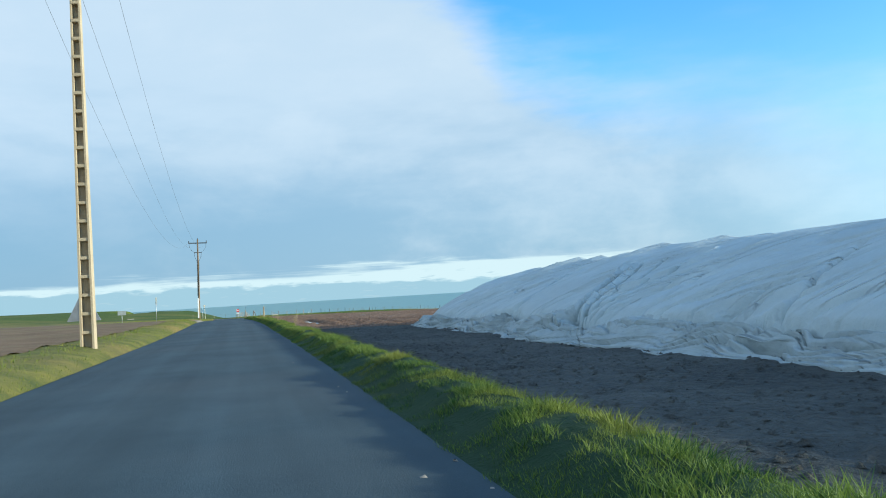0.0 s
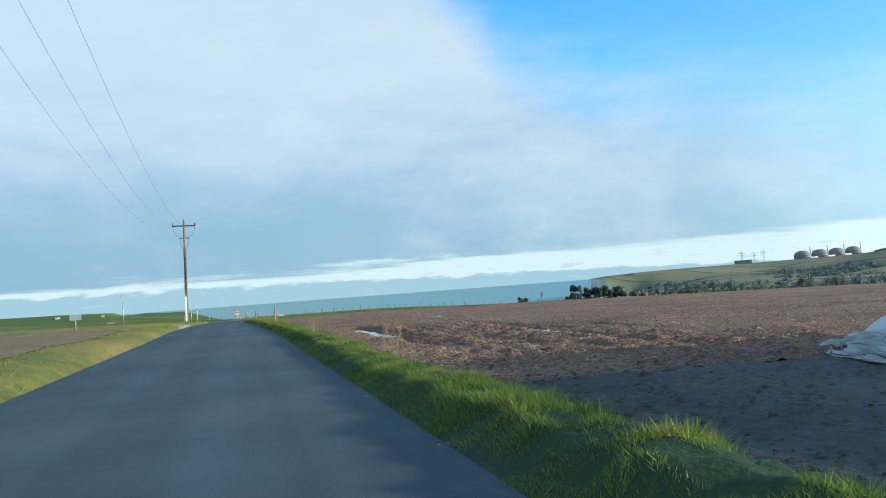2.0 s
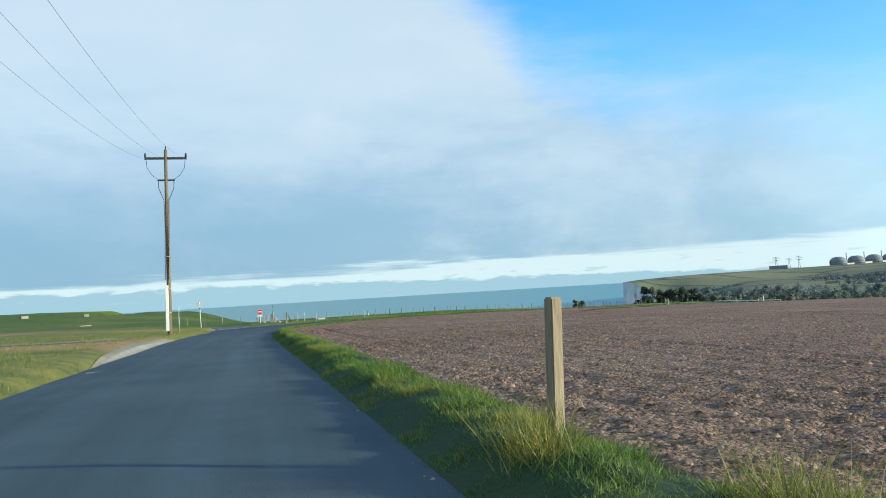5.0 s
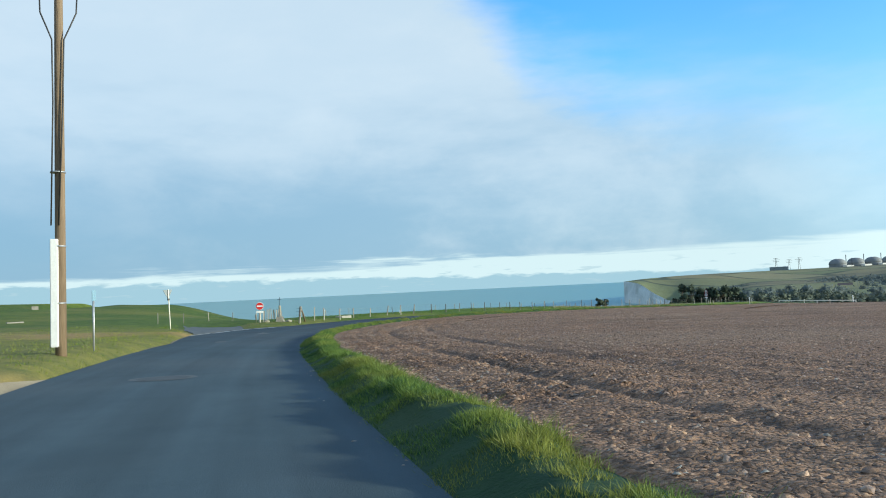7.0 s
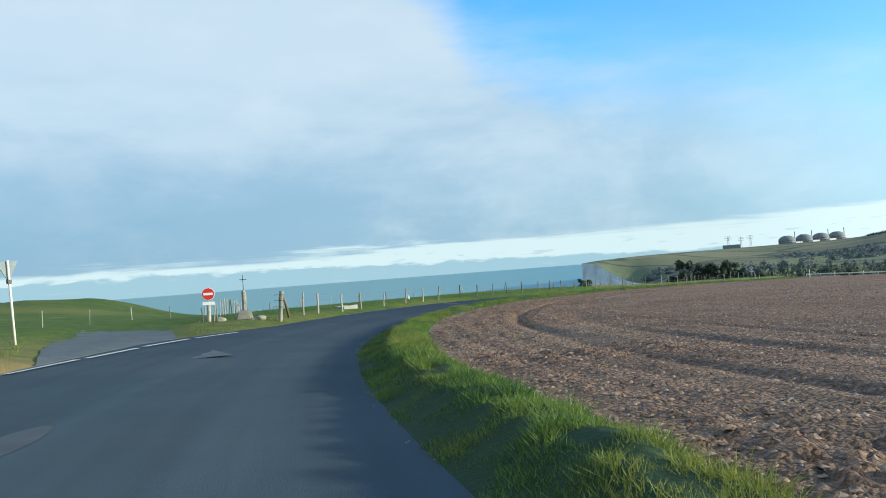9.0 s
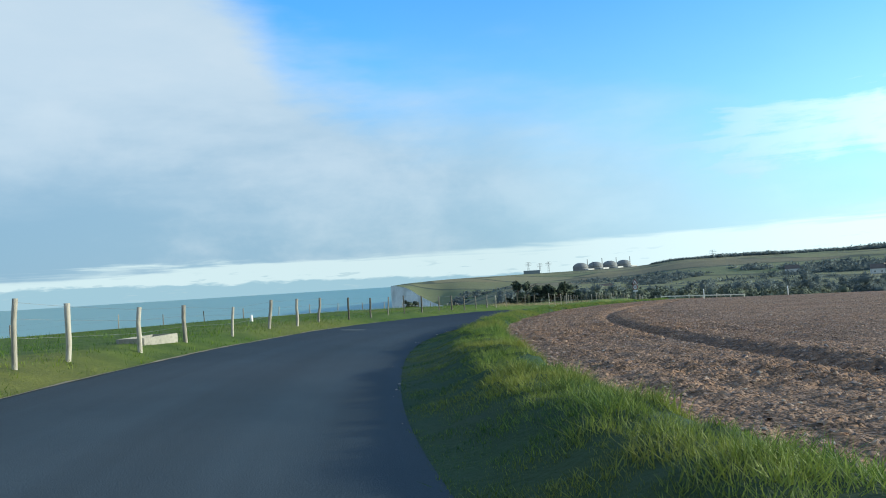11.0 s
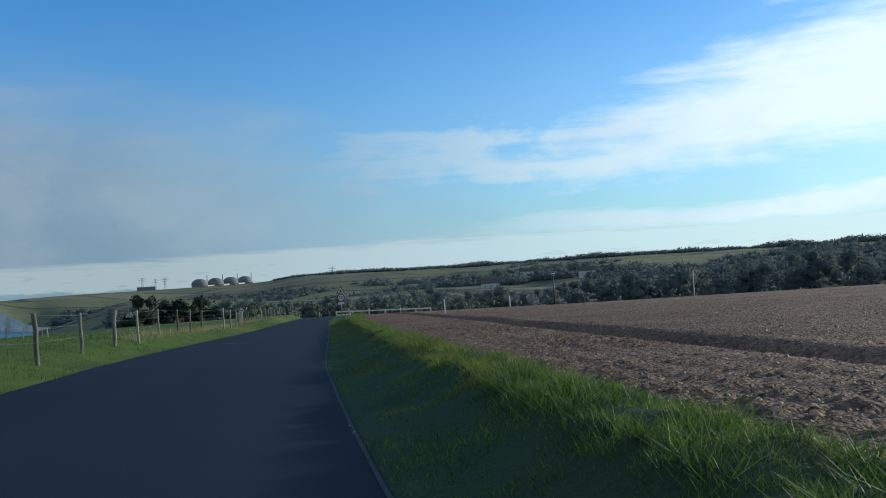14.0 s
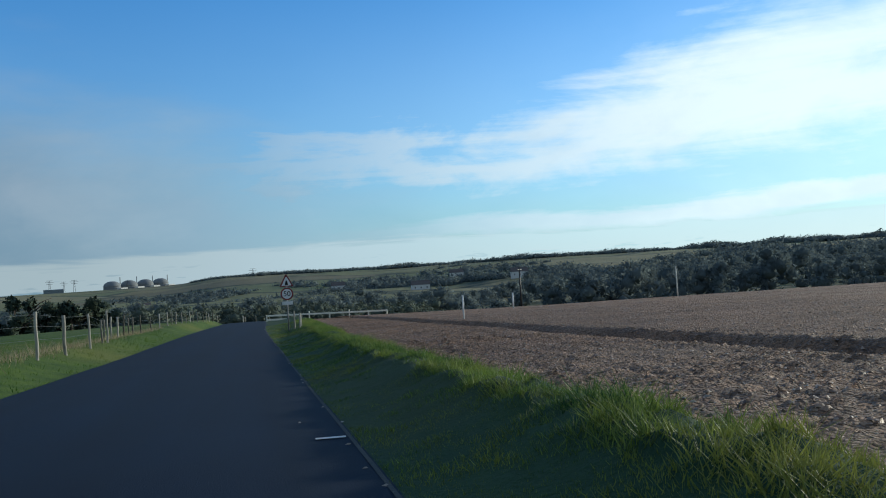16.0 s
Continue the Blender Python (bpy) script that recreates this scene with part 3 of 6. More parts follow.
def near_road(x, y):
    """s, l and the road's height of the nearest place on the line."""
    x, y = np.atleast_1d(np.asarray(x, float)), np.atleast_1d(np.asarray(y, float))
    rx, ry = ROADLINE[::4, 1], ROADLINE[::4, 2]
    k = np.empty(len(x), int)
    for a in range(0, len(x), 4000):
        k[a:a + 4000] = np.argmin((x[a:a + 4000, None] - rx) ** 2 + (y[a:a + 4000, None] - ry) ** 2, axis=1) * 4
    dx, dy = x - ROADLINE[k, 1], y - ROADLINE[k, 2]
    side = dx * TY[k] - dy * TX[k]
    return ROADLINE[k, 0], np.sign(side) * np.hypot(dx, dy), ROADLINE[k, 3]


EDGE_R = np.array([(-90, 1.65), (40, 1.6), (80, 1.4), (130, 1.25), (165, 1.05), (190, 0.75), (225, 0.75), (245, 1.05), (265, 1.3), (340, 1.5)])
EDGE_L = np.array([(-90, -4.0), (20, -4.05), (60, -4.3), (100, -4.3), (130, -4.5), (146, -4.8), (151, -5.5), (155, -6.0), (163, -5.9), (168, -5.1), (172, -4.35), (180, -4.2), (190, -3.95), (199, -4.15), (210, -4.25), (223, -4.12), (236, -4.3), (255, -4.15), (340, -4.1)])
TILT = np.array([(-90, 0), (110, 0.0), (140, 0.04), (165, 0.07), (190, 0.08), (225, 0.07), (250, 0.025), (270, 0), (340, 0)])
VERGE_R = np.array([(-90, 2.85), (40, 2.85), (75, 2.7), (130, 2.3), (150, 2.5), (165, 2.9), (190, 3.0), (240, 3.0), (262, 3.3), (290, 4.6), (340, 6.0)])
banked = lambda s, l: np.interp(s, TILT[:, 0], TILT[:, 1]) * np.maximum(-l, 0)  # the bend leans inwards
BANK = np.array([(-90, 0.32), (25, 0.31), (45, 0.26), (100, 0.26), (125, 0.28), (160, 0.34), (190, 0.42), (235, 0.42), (300, 0.38), (340, 0.32)])
bank_top = lambda s: np.interp(s, BANK[:, 0], BANK[:, 1])
right_edge = lambda s: np.interp(s, EDGE_R[:, 0], EDGE_R[:, 1])
left_edge = lambda s: np.interp(s, EDGE_L[:, 0], EDGE_L[:, 1])
verge_end = lambda s: np.interp(s, VERGE_R[:, 0], VERGE_R[:, 1])


def lattice(x, y, seed=0):
    n = (x.astype(np.int64) * 374761393 + y.astype(np.int64) * 668265263 + seed * 974711) & 0x7FFFFFFF
    n = ((n ^ (n >> 13)) * 1274126177) & 0x7FFFFFFF
    return ((n ^ (n >> 16)) & 0xFFFF) / 65535.0


def ripple(x, y, seed=0, octaves=3):
    """Smooth value noise about zero, for relief."""
    out, amp = np.zeros_like(x, dtype=float), 1.0
    for o in range(octaves):
        xi, yi = np.floor(x), np.floor(y)
        u, v = x - xi, y - yi
        u, v = u * u * (3 - 2 * u), v * v * (3 - 2 * v)
        a, b = lattice(xi, yi, seed + o), lattice(xi + 1, yi, seed + o)
        c, d = lattice(xi, yi + 1, seed + o), lattice(xi + 1, yi + 1, seed + o)
        out += amp * ((a * (1 - u) + b * u) * (1 - v) + (c * (1 - u) + d * u) * v - 0.5)
        x, y, amp = x * 2.03 + 7.3, y * 2.03 + 3.1, amp * 0.5
    return out


def ease(v, lo, hi):
    u = np.clip((v - lo) / (hi - lo), 0, 1)
    return u * u * (3 - 2 * u)


def dome_land(x, y):
    """The rounded down that the fields lie on."""
    xr = np.maximum(x, 0)
    return -0.004 * y - 0.000058 * np.maximum(y, 0) ** 2 - 0.017 * xr - 0.00006 * xr**2


def field_height(x, y, s=None, l=None, zr=None):
    if s is None:
        s, l, zr = near_road(x, y)
    k = np.interp(s, ROADLINE[:, 0], ROADLINE[:, 3] - dome_land(ROADLINE[:, 1], ROADLINE[:, 2]))
    return dome_land(x, y) + k * np.exp(-np.maximum(l - 3, 0) / 25.0) + 0.19


# the side road that runs on past the no-entry sign
SIDE = smooth_table(np.array([(0, -2.4, 157.0), (10, -3.9, 167.0), (22, -4.9, 179.0), (32, -5.9, 189.0)]), 0.5)


def side_gap(x, y):
    """Distance from the middle of the side road."""
    x, y = np.atleast_1d(x), np.atleast_1d(y)
    out = np.full(x.shape, 99.0)
    k = np.nonzero((y > 150) & (y < 235) & (x > -35) & (x < 6))
    px, py = x[k], y[k]
    d = np.full(px.shape, 99.0)
    for q in SIDE[::2]:
        d = np.minimum(d, np.hypot(px - q[1], py - q[2]))
    out[k] = d
    return out


def left_height(s, l):
    """Land to the left of the road, by distance a from its edge."""
    a = np.maximum(left_edge(s) - l, 0)
    zr = np.interp(s, ROADLINE[:, 0], ROADLINE[:, 3]) + banked(s, left_edge(s))
    x, y, _ = at_road(s, l)
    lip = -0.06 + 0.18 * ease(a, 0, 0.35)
    hill = lip + 0.22 * ease(a, 0, 1.4) + 0.018 * a + 1.6 * ease(a, 25, 75)
    past = ease(s, 183, 192)
    sea = -0.05 + 0.04 * ease(a, 0, 0.4) + 0.03 * ease(a, 0, 2.5) + 0.42 * ease(a, 0.1, 2.2) * ease(s, 200, 242) - 0.028 * (1 - past) * np.maximum(a - 4, 0) - 0.0005 * np.maximum(a - 4, 0) ** 2
    w = ease(s, 128, 176) * ease(x, -16, 0)
    rise = 0.26 * ease(a, 0.2, 1.6) * (1 - ease(a, 3.5 + 10.5 * past, 8.0 + 22.0 * past)) * ease(s, 166, 175) * (1 - 0.6 * ease(s, 205, 222)) * (1 - ease(s, 240, 260)) + 0.1 * ease(s, 203, 215) * ease(a, 2, 9) * (1 - ease(s, 240, 265)) + 0.27 * ease(a, 0.2, 2.2) * ease(s, 296, 320)
    return zr + rise + hill * (1 - w) + sea * w + 0.08 * ripple(s / 3.0, l / 3.0, 5, 2) * ease(a, 0.3, 2) - (0.14 * (1 - ease(side_gap(x, y), 2.0, 3.0))).reshape(np.shape(x))


# ---- helpers for things ----
def mesh_np(name, verts, faces, mat, smooth=False):
    verts, faces = np.asarray(verts, dtype=np.float32), np.asarray(faces, dtype=np.int32)
    me = bpy.data.meshes.new(name)
    me.vertices.add(len(verts))
    me.vertices.foreach_set("co", verts.ravel())
    me.loops.add(faces.size)
    me.loops.foreach_set("vertex_index", faces.ravel())
    me.polygons.add(len(faces))
    me.polygons.foreach_set("loop_start", np.arange(0, faces.size, faces.shape[1], dtype=np.int32))
    me.update(calc_edges=True)
    me.validate()
    if smooth:
        me.polygons.foreach_set("use_smooth", np.ones(len(me.polygons), dtype=bool))
    me.materials.append(mat)
    return me


def grid(name, X, Y, Z, mat, smooth=True):
    n, m = X.shape
    i = np.arange(n * m).reshape(n, m)
    f = np.stack([i[:-1, :-1], i[1:, :-1], i[1:, 1:], i[:-1, 1:]], -1).reshape(-1, 4)
    return new(name, mesh_np(name, np.stack([X, Y, Z], -1).reshape(-1, 3), f, mat, smooth))


def part(name, bm, mat, parent=None, label=""):
    me = bpy.data.meshes.new(name)
    bm.to_mesh(me)
    bm.free()
    me.materials.append(mat)
    ob = new(name, me)
    ob.parent = parent
    if label:
        ob["label"] = label
    return ob


def thing(name, m, label, category, group="", kind=""):
    ob = new(name)
    ob.matrix_world = m
    return tagged(ob, label, category, group, kind)


def box(bm, x0, y0, z0, x1, y1, z1, bevel=0.0):
    r = bmesh.ops.create_cube(bm, size=1.0, matrix=Matrix.Translation(((x0 + x1) / 2, (y0 + y1) / 2, (z0 + z1) / 2)) @ Matrix.Diagonal((x1 - x0, y1 - y0, z1 - z0, 1)))
    if bevel:
        es = {e for v in r["verts"] for e in v.link_edges}
        bmesh.ops.bevel(bm, geom=list(es), offset=bevel, segments=2, affect="EDGES")
    return bm


def tube(bm, pts, radii, sides=8, flat=False):
    """A round bar through pts with a radius at each."""
    rings = []
    pts = [Vector(p) for p in pts]
    for k, p in enumerate(pts):
        d = (pts[min(k + 1, len(pts) - 1)] - pts[max(k - 1, 0)]).normalized()
        u = d.orthogonal().normalized() if abs(d.z) < 0.9 else (Vector((1, 0, 0)) - d * d.x).normalized()
        v = d.cross(u)
        r = radii[k] if hasattr(radii, "__len__") else radii
        rings.append([bm.verts.new(p + r * (math.cos(2 * math.pi * a / sides) * u + math.sin(2 * math.pi * a / sides) * v)) for a in range(sides)])
    for a, b in zip(rings, rings[1:]):
        for k in range(sides):
            f = bm.faces.new((a[k], a[(k + 1) % sides], b[(k + 1) % sides], b[k]))
            f.smooth = not flat
    bm.faces.new(rings[0][::-1])
    bm.faces.new(rings[-1])
    return bm


def plate(bm, outline, y0, y1):
    """A flat plate in the xz plane, between y0 and y1."""
    a = [bm.verts.new((x, y0, z)) for x, z in outline]
    b = [bm.verts.new((x, y1, z)) for x, z in outline]
    n = len(a)
    bm.faces.new(a)
    bm.faces.new(b[::-1])
    for k in range(n):
        bm.faces.new((a[(k + 1) % n], a[k], b[k], b[(k + 1) % n]))
    bmesh.ops.recalc_face_normals(bm, faces=bm.faces)
    return bm


def disc(radius, cz, sides=32):
    return [(radius * math.sin(2 * math.pi * k / sides), cz + radius * math.cos(2 * math.pi * k / sides)) for k in range(sides)]


rng = np.random.default_rng(7)

# ---- structure: road, verges, fields, sea ----
def strip_grid(name, s0, s1, ds, cols, height, mat, smooth=True):
    """cols(s) gives the distances from the line for each s; height(s, l, zr) the level."""
    s = np.arange(s0, s1 + 1e-6, ds)
    L = cols(s)
    Sg = np.repeat(s[:, None], L.shape[1], 1)
    X, Y, zr = at_road(Sg, L)
    return grid(name, X, Y, height(Sg, L, zr), mat, smooth)


def road_level(s, l, zr):
    mid, half = (right_edge(s) + left_edge(s)) / 2, (right_edge(s) - left_edge(s)) / 2
    return zr + banked(s, l) + 0.05 * (1 - ((l - mid) / half) ** 2) * np.clip(half / 3, 0, 1) - 0.01 + 0.012 * ripple(s / 2.5, l / 1.2, 21, 2)


blend = lambda a, b, n: (lambda s: a(s)[:, None] + (b(s) - a(s))[:, None] * np.linspace(0, 1, n)[None, :])
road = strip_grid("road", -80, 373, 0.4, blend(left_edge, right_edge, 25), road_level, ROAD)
uvs = road.data.uv_layers.new(name="UVMap")
loop_v = np.empty(len(road.data.loops), dtype=np.int32)
road.data.loops.foreach_get("vertex_index", loop_v)
row, colm = loop_v // 25, loop_v % 25
row_s = -80 + 0.4 * row
uvs.data.foreach_set("uv", np.stack([left_edge(row_s) + (right_edge(row_s) - left_edge(row_s)) * colm / 24, row_s], 1).astype(np.float32).ravel())
tagged(road, "dark grey worn asphalt country lane without markings", "road", kind="structure")


crest = lambda s: 0.50 - 0.10 * ease(s, 25, 45) * (1 - ease(s, 95, 125)) + 0.08 * ease(s, 150, 190) + 0.10 * ease(s, 205, 235)


def verge_level(s, l, zr):
    a = (l - right_edge(s)) / (verge_end(s) - right_edge(s))
    return zr - 0.02 + bank_top(s) * (0.88 * np.clip(a / crest(s), 0, 1) ** (1.4 + 0.3 * ease(s, 158, 180)) + 0.12 * ease(a, crest(s) * 0.9, 0.9) - (0.34 - 0.18 * ease(s, 150, 180)) * ease(a, 0.68, 1.1)) - 0.30 * ease(a, 0.98, 1.18) + (0.13 * (1 + 0.6 * ease(s, 165, 190)) * np.abs(ripple(s / 0.6, l / 0.36, 3, 2)) - 0.05 + 0.10 * ripple(s / 2.2, l / 1.2, 4, 2)) * ease(a, 0.0, 0.3) * (1 - (0.6 + 0.15 * ease(s, 158, 180)) * (1 - ease(a, crest(s) - 0.12, crest(s))))


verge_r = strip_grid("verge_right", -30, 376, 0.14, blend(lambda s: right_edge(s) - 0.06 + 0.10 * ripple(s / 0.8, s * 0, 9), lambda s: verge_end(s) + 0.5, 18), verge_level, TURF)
tagged(verge_r, "raised green grass bank along the lane", "verge", kind="structure")
gutter = strip_grid("road_edge_strip", 196, 370, 0.5, blend(lambda s: right_edge(s) - 0.06, lambda s: right_edge(s) - 0.02, 3), lambda s, l, zr: road_level(s, l, zr) + 0.006 + 0.004 * ripple(s / 0.5, l / 0.1, 4), GUTTER)
tagged(gutter, "narrow pale gritty edge of the asphalt", "road edge", kind="structure")

left_strip = strip_grid("road_edge_left", 140, 204, 0.5, lambda s: left_edge(s)[:, None] + 0.05 + np.linspace(0, -1, 4)[None, :] * (0.09 + 0.13 * ripple(s / 1.7, s * 0, 27, 3))[:, None], lambda s, l, zr: np.maximum(road_level(s, l, zr), left_height(s, l)) + 0.012 + 0.01 * ripple(s / 0.5, l / 0.1, 6), GRAVEL)
tagged(left_strip, "narrow pale gritty border between asphalt and grass", "road edge", kind="structure")

left_cols = lambda s: left_edge(s)[:, None] + 0.05 - np.array([0, .15, .4, .8, 1.2, 1.7, 2.3, 3, 3.8, 4.7, 5.7, 7, 8.5, 10, 12, 14.5, 17, 20, 23, 27, 31, 36, 42, 50, 58, 66, 76, 88, 100, 115])[None, :]


def meadow_level(s, l, zr):
    z = left_height(s, l)
    a = np.maximum(left_edge(s) - l, 0)
    x, _, _ = at_road(s, l)
    return z - 40 * ease(a + 10 * ripple(s / 14, a / 40, 8), 62, 84) * ease(s, 155, 185) * ease(x, -40, -5)


meadow = strip_grid("meadow", -80, 390, 0.5, left_cols, meadow_level, TURF_MEADOW)
tagged(meadow, "green coastal meadow beside the lane, sloping to the cliff", "meadow", kind="structure")


def field_level(s, l, zr, rough=1.0):
    X, Y, _ = at_road(s, l)
    z = field_height(X.ravel(), Y.ravel(), s.ravel(), l.ravel(), zr.ravel()).reshape(s.shape)
    a = l - verge_end(s)
    clod = 0.012 * ripple(s / 0.7, l / 0.6, 11, 2) + (0.12 * np.abs(ripple(s / 0.17, l / 0.16, 12, 2)) - 0.02) * (0.8 + ripple(s / 3, l / 3, 19)) + 0.03 * ripple(s / 6, l / 2, 31, 2)
    rows = 0.010 * np.sin(l * 2 * math.pi / 0.75 + 1.2 * ripple(s / 8, l / 8, 13))
    lane = np.interp(s, [90, 128, 150, 177, 190, 210, 233, 246, 271, 300], [4.0, 4.4, 5.3, 6.5, 6.8, 7.0, 7.6, 8.3, 9.3, 10.0]) + 0.25 * ripple(s / 25, l * 0, 14)
    deep = 0.05 * ease(s, 90, 125) + 0.05 * ease(s, 150, 180) + 0.12 * ease(s, 200, 225)
    rut = -deep * (np.exp(-((l - lane) / (0.22 + 0.12 * ease(s, 200, 225))) ** 2) - 0.35 * np.exp(-((l - lane - 0.75) / 0.3) ** 2)) - 0.05 * np.exp(-((l - lane - 1.9) / 0.26) ** 2) * ease(s, 90, 125) * (1 - ease(s, 160, 175))
    mud = ease(s, 42, 48) * (1 - ease(s, 60, 65))
    wet = ease(s, 51, 53.5) * (1 - ease(s, 60, 65))
    rut += -(0.06 * mud + 0.14 * wet) * np.exp(-((l - 4.45) / 0.42) ** 2) - (0.07 * mud) * np.exp(-((l - 6.1) / 0.35) ** 2) + 0.05 * np.exp(-((l - 5.1) / 0.3) ** 2) * mud
    churned = ease(s, 38.5, 42) * (1 - ease(s, 56, 66)) * ease(a, 0.2, 1.0) * (1 - ease(l, 9, 16)) * (1 - 0.85 * wet * np.exp(-((l - 4.45) / 0.5) ** 2))
    rut += churned * (0.16 * np.abs(ripple(s / 0.45, l / 0.26, 41, 2)) + 0.05 * ripple(s / 1.6, l / 0.9, 42) - 0.03)
    rut += churned * -0.07 * (np.exp(-((l - 8.2 - 0.05 * (s - 48)) / 0.25) ** 2) + np.exp(-((l - 10.1 - 0.05 * (s - 48)) / 0.25) ** 2))
    clod = clod * (0.45 + 0.55 * (1 - ease(l - lane, 0.0, 2.5)) * ease(s, 100, 120) + 0.55 * (1 - ease(s, 100, 120)))
    return z + (clod + rows + rut) * ease(a, -0.2, 0.6) - 0.25 * (1 - ease(a, -0.6, 0.1))


NEAR_FIELD = 30.0
near_cols = lambda s: verge_end(s)[:, None] - 0.25 + (6.5 * np.linspace(0, 1, 68) ** 1.1)[None, :]
field = strip_grid("field", 38, 325, 0.10, near_cols, field_level, SOIL, False)
tagged(field, "ploughed brown field of crumbly clods with wheel ruts", "field", kind="structure")
mid_cols = lambda s: verge_end(s)[:, None] + 6.2 + (NEAR_FIELD - 6.2 - verge_end(s))[:, None] * (np.linspace(0, 1, 70) ** 1.2)[None, :]
field_mid = strip_grid("field_middle", 38, 372, 0.26, mid_cols, lambda s, l, zr: field_level(s, l, zr) - 0.05 * (1 - ease(l - verge_end(s), 6.2, 6.6)), SOIL, False)
tagged(field_mid, "ploughed brown field of crumbly clods with wheel ruts", "field", kind="structure")
patch_cols = lambda a, b, n: (lambda s: np.repeat(np.linspace(a, b, n)[None, :], len(s), 0))
verge_far = strip_grid("verge_far", 371.5, 394, 0.5, patch_cols(-4.5, 10.0, 20), lambda s, l, zr: zr + 0.02 + 0.10 * ripple(s / 1.2, l / 1.2, 46, 2), TURF_MEADOW)
tagged(verge_far, "grass bank where the lane turns out of sight", "verge", kind="structure")
field_cols = lambda s: verge_end(s)[:, None] + (NEAR_FIELD - verge_end(s))[:, None] * (np.linspace(0, 1, 110) ** 1.2)[None, :] - 0.25
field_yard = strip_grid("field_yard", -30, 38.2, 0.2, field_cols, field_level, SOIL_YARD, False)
tagged(field_yard, "bare soil darkened for heap shadow, in front of the covered heap", "field", kind="structure")

gx, gy = np.meshgrid(np.arange(-2, 330, 2.5), np.arange(-90, 330, 2.5), indexing="ij")
fs, fl, fz = near_road(gx.ravel(), gy.ravel())
zz = field_height(gx.ravel(), gy.ravel(), fs, fl, fz) - 0.06 + 0.10 * ripple(gx.ravel() / 4, gy.ravel() / 4, 17)
zz -= 3.0 * (1 - ease(fl, 22.0, 26.0))
far_field = grid("far_field", gx, gy, zz.reshape(gx.shape), SOIL)
tagged(far_field, "bare brown ploughed field rolling away over the down", "field", kind="structure")

# brown field and gravel on the other side
field_l = strip_grid("field_left", -60, 96, 0.4, lambda s: (-6.6 - 0.5 * ripple(s / 4.0, s * 0, 44, 2))[:, None] + np.linspace(0, -39.5, 60)[None, :], lambda s, l, zr: left_height(s, l) + 0.03 + 0.05 * ripple(s / .5, l / .5, 40), STUBBLE)
tagged(field_l, "flat brown stubble field beside the lane", "field", kind="structure")
apron = strip_grid("gravel_apron", 100, 127, 0.4, lambda s: left_edge(s)[:, None] + 0.05 - (0.1 + 0.65 * np.sin(np.clip((s - 100) / 27, 0, 1) * math.pi))[:, None] * np.linspace(0, 1, 6)[None, :],
                   lambda s, l, zr: left_height(s, l) + 0.03 + 0.02 * ripple(s, l, 41), GRAVEL)
tagged(apron, "pale gravel apron at the edge of the lane", "gravel", kind="structure")
track = strip_grid("gravel_track", 118, 122, 0.5, patch_cols(-6, -90, 60), lambda s, l, zr: left_height(s, l) + 0.03, GRAVEL)
tagged(track, "pale gravel track across the grass", "track", kind="structure")

kerb = strip_grid("concrete_edge", 102, 123, 0.5, lambda s: left_edge(s)[:, None] + 0.02 - (0.10 + 0.20 * np.sin(np.clip((s - 102) / 21, 0, 1) * math.pi))[:, None] * np.linspace(0, 1, 4)[None, :],
                  lambda s, l, zr: left_height(s, l) + 0.06, GUTTER_PALE)
tagged(kerb, "pale concrete edging where the gravel meets the lane", "edging", kind="structure")

# the side road
sdx, sdy = np.gradient(SIDE[:, 1]), np.gradient(SIDE[:, 2])
sn = np.hypot(sdx, sdy)
across = np.linspace(-2.1, 2.1, 12)
sx = SIDE[:, 1][:, None] + across * (sdy / sn)[:, None]
sy = SIDE[:, 2][:, None] - across * (sdx / sn)[:, None]
ss, sl_, sz_ = near_road(sx.ravel(), sy.ravel())
side_z = (left_height(ss, sl_) + 0.035).reshape(sx.shape)
side_road = grid("side_road", sx, sy, side_z, ASPHALT_WORN)
tagged(side_road, "narrow asphalt side road leading on along the coast", "road", kind="structure")

# the wide ground below everything, sinking under the sea in the north-west
rad = np.concatenate([[0.0], np.geomspace(12, 4900, 70)])
ang = np.radians(np.arange(0, 361, 1.5))
gr, ga = np.meshgrid(rad, ang, indexing="ij")
GX, GY = 10 + gr * np.sin(ga), 120 + gr * np.cos(ga)
ws, wl, wz = near_road(GX.ravel(), GY.ravel())
base = np.where(wl > 0, field_height(GX.ravel(), GY.ravel(), ws, wl, wz), left_height(ws, wl)) - 1.6
bearing = np.degrees(np.arctan2(GX.ravel() - 10, GY.ravel() - 120))
gd = gr.ravel()
seaward = (1 - ease(bearing, 24, 34)) * ease(bearing, -125, -105)
seaward = np.where((bearing > 34) | (bearing < -125), 0, seaward)
base = np.where(gd > 230, -20 + 6 * ripple(GX.ravel() / 300, GY.ravel() / 300, 50), np.maximum(base, -22))
base = np.where(gd > 1500, base + 14 * ease(gd, 1500, 3500), base)
base = base * (1 - seaward * ease(gd, 105, 140)) - 70 * seaward * ease(gd, 105, 140)
ground = grid("ground", GX, GY, base.reshape(GX.shape), FAR_GRASS)
tagged(ground, "rolling green and brown coastal land", "ground", kind="structure")

SEA_Z = -54.0
ws_r = np.concatenate([[60.0], np.geomspace(90, 4950, 40)])
wr, wa = np.meshgrid(ws_r, np.radians(np.arange(-130, 46, 2.0)), indexing="ij")
sea = grid("sea", 10 + wr * np.sin(wa), 120 + wr * np.cos(wa), SEA_Z + 25.0 * ease(wr, 1800, 4950), WATER)
tagged(sea, "calm green-blue sea reaching to the horizon", "sea", kind="structure")

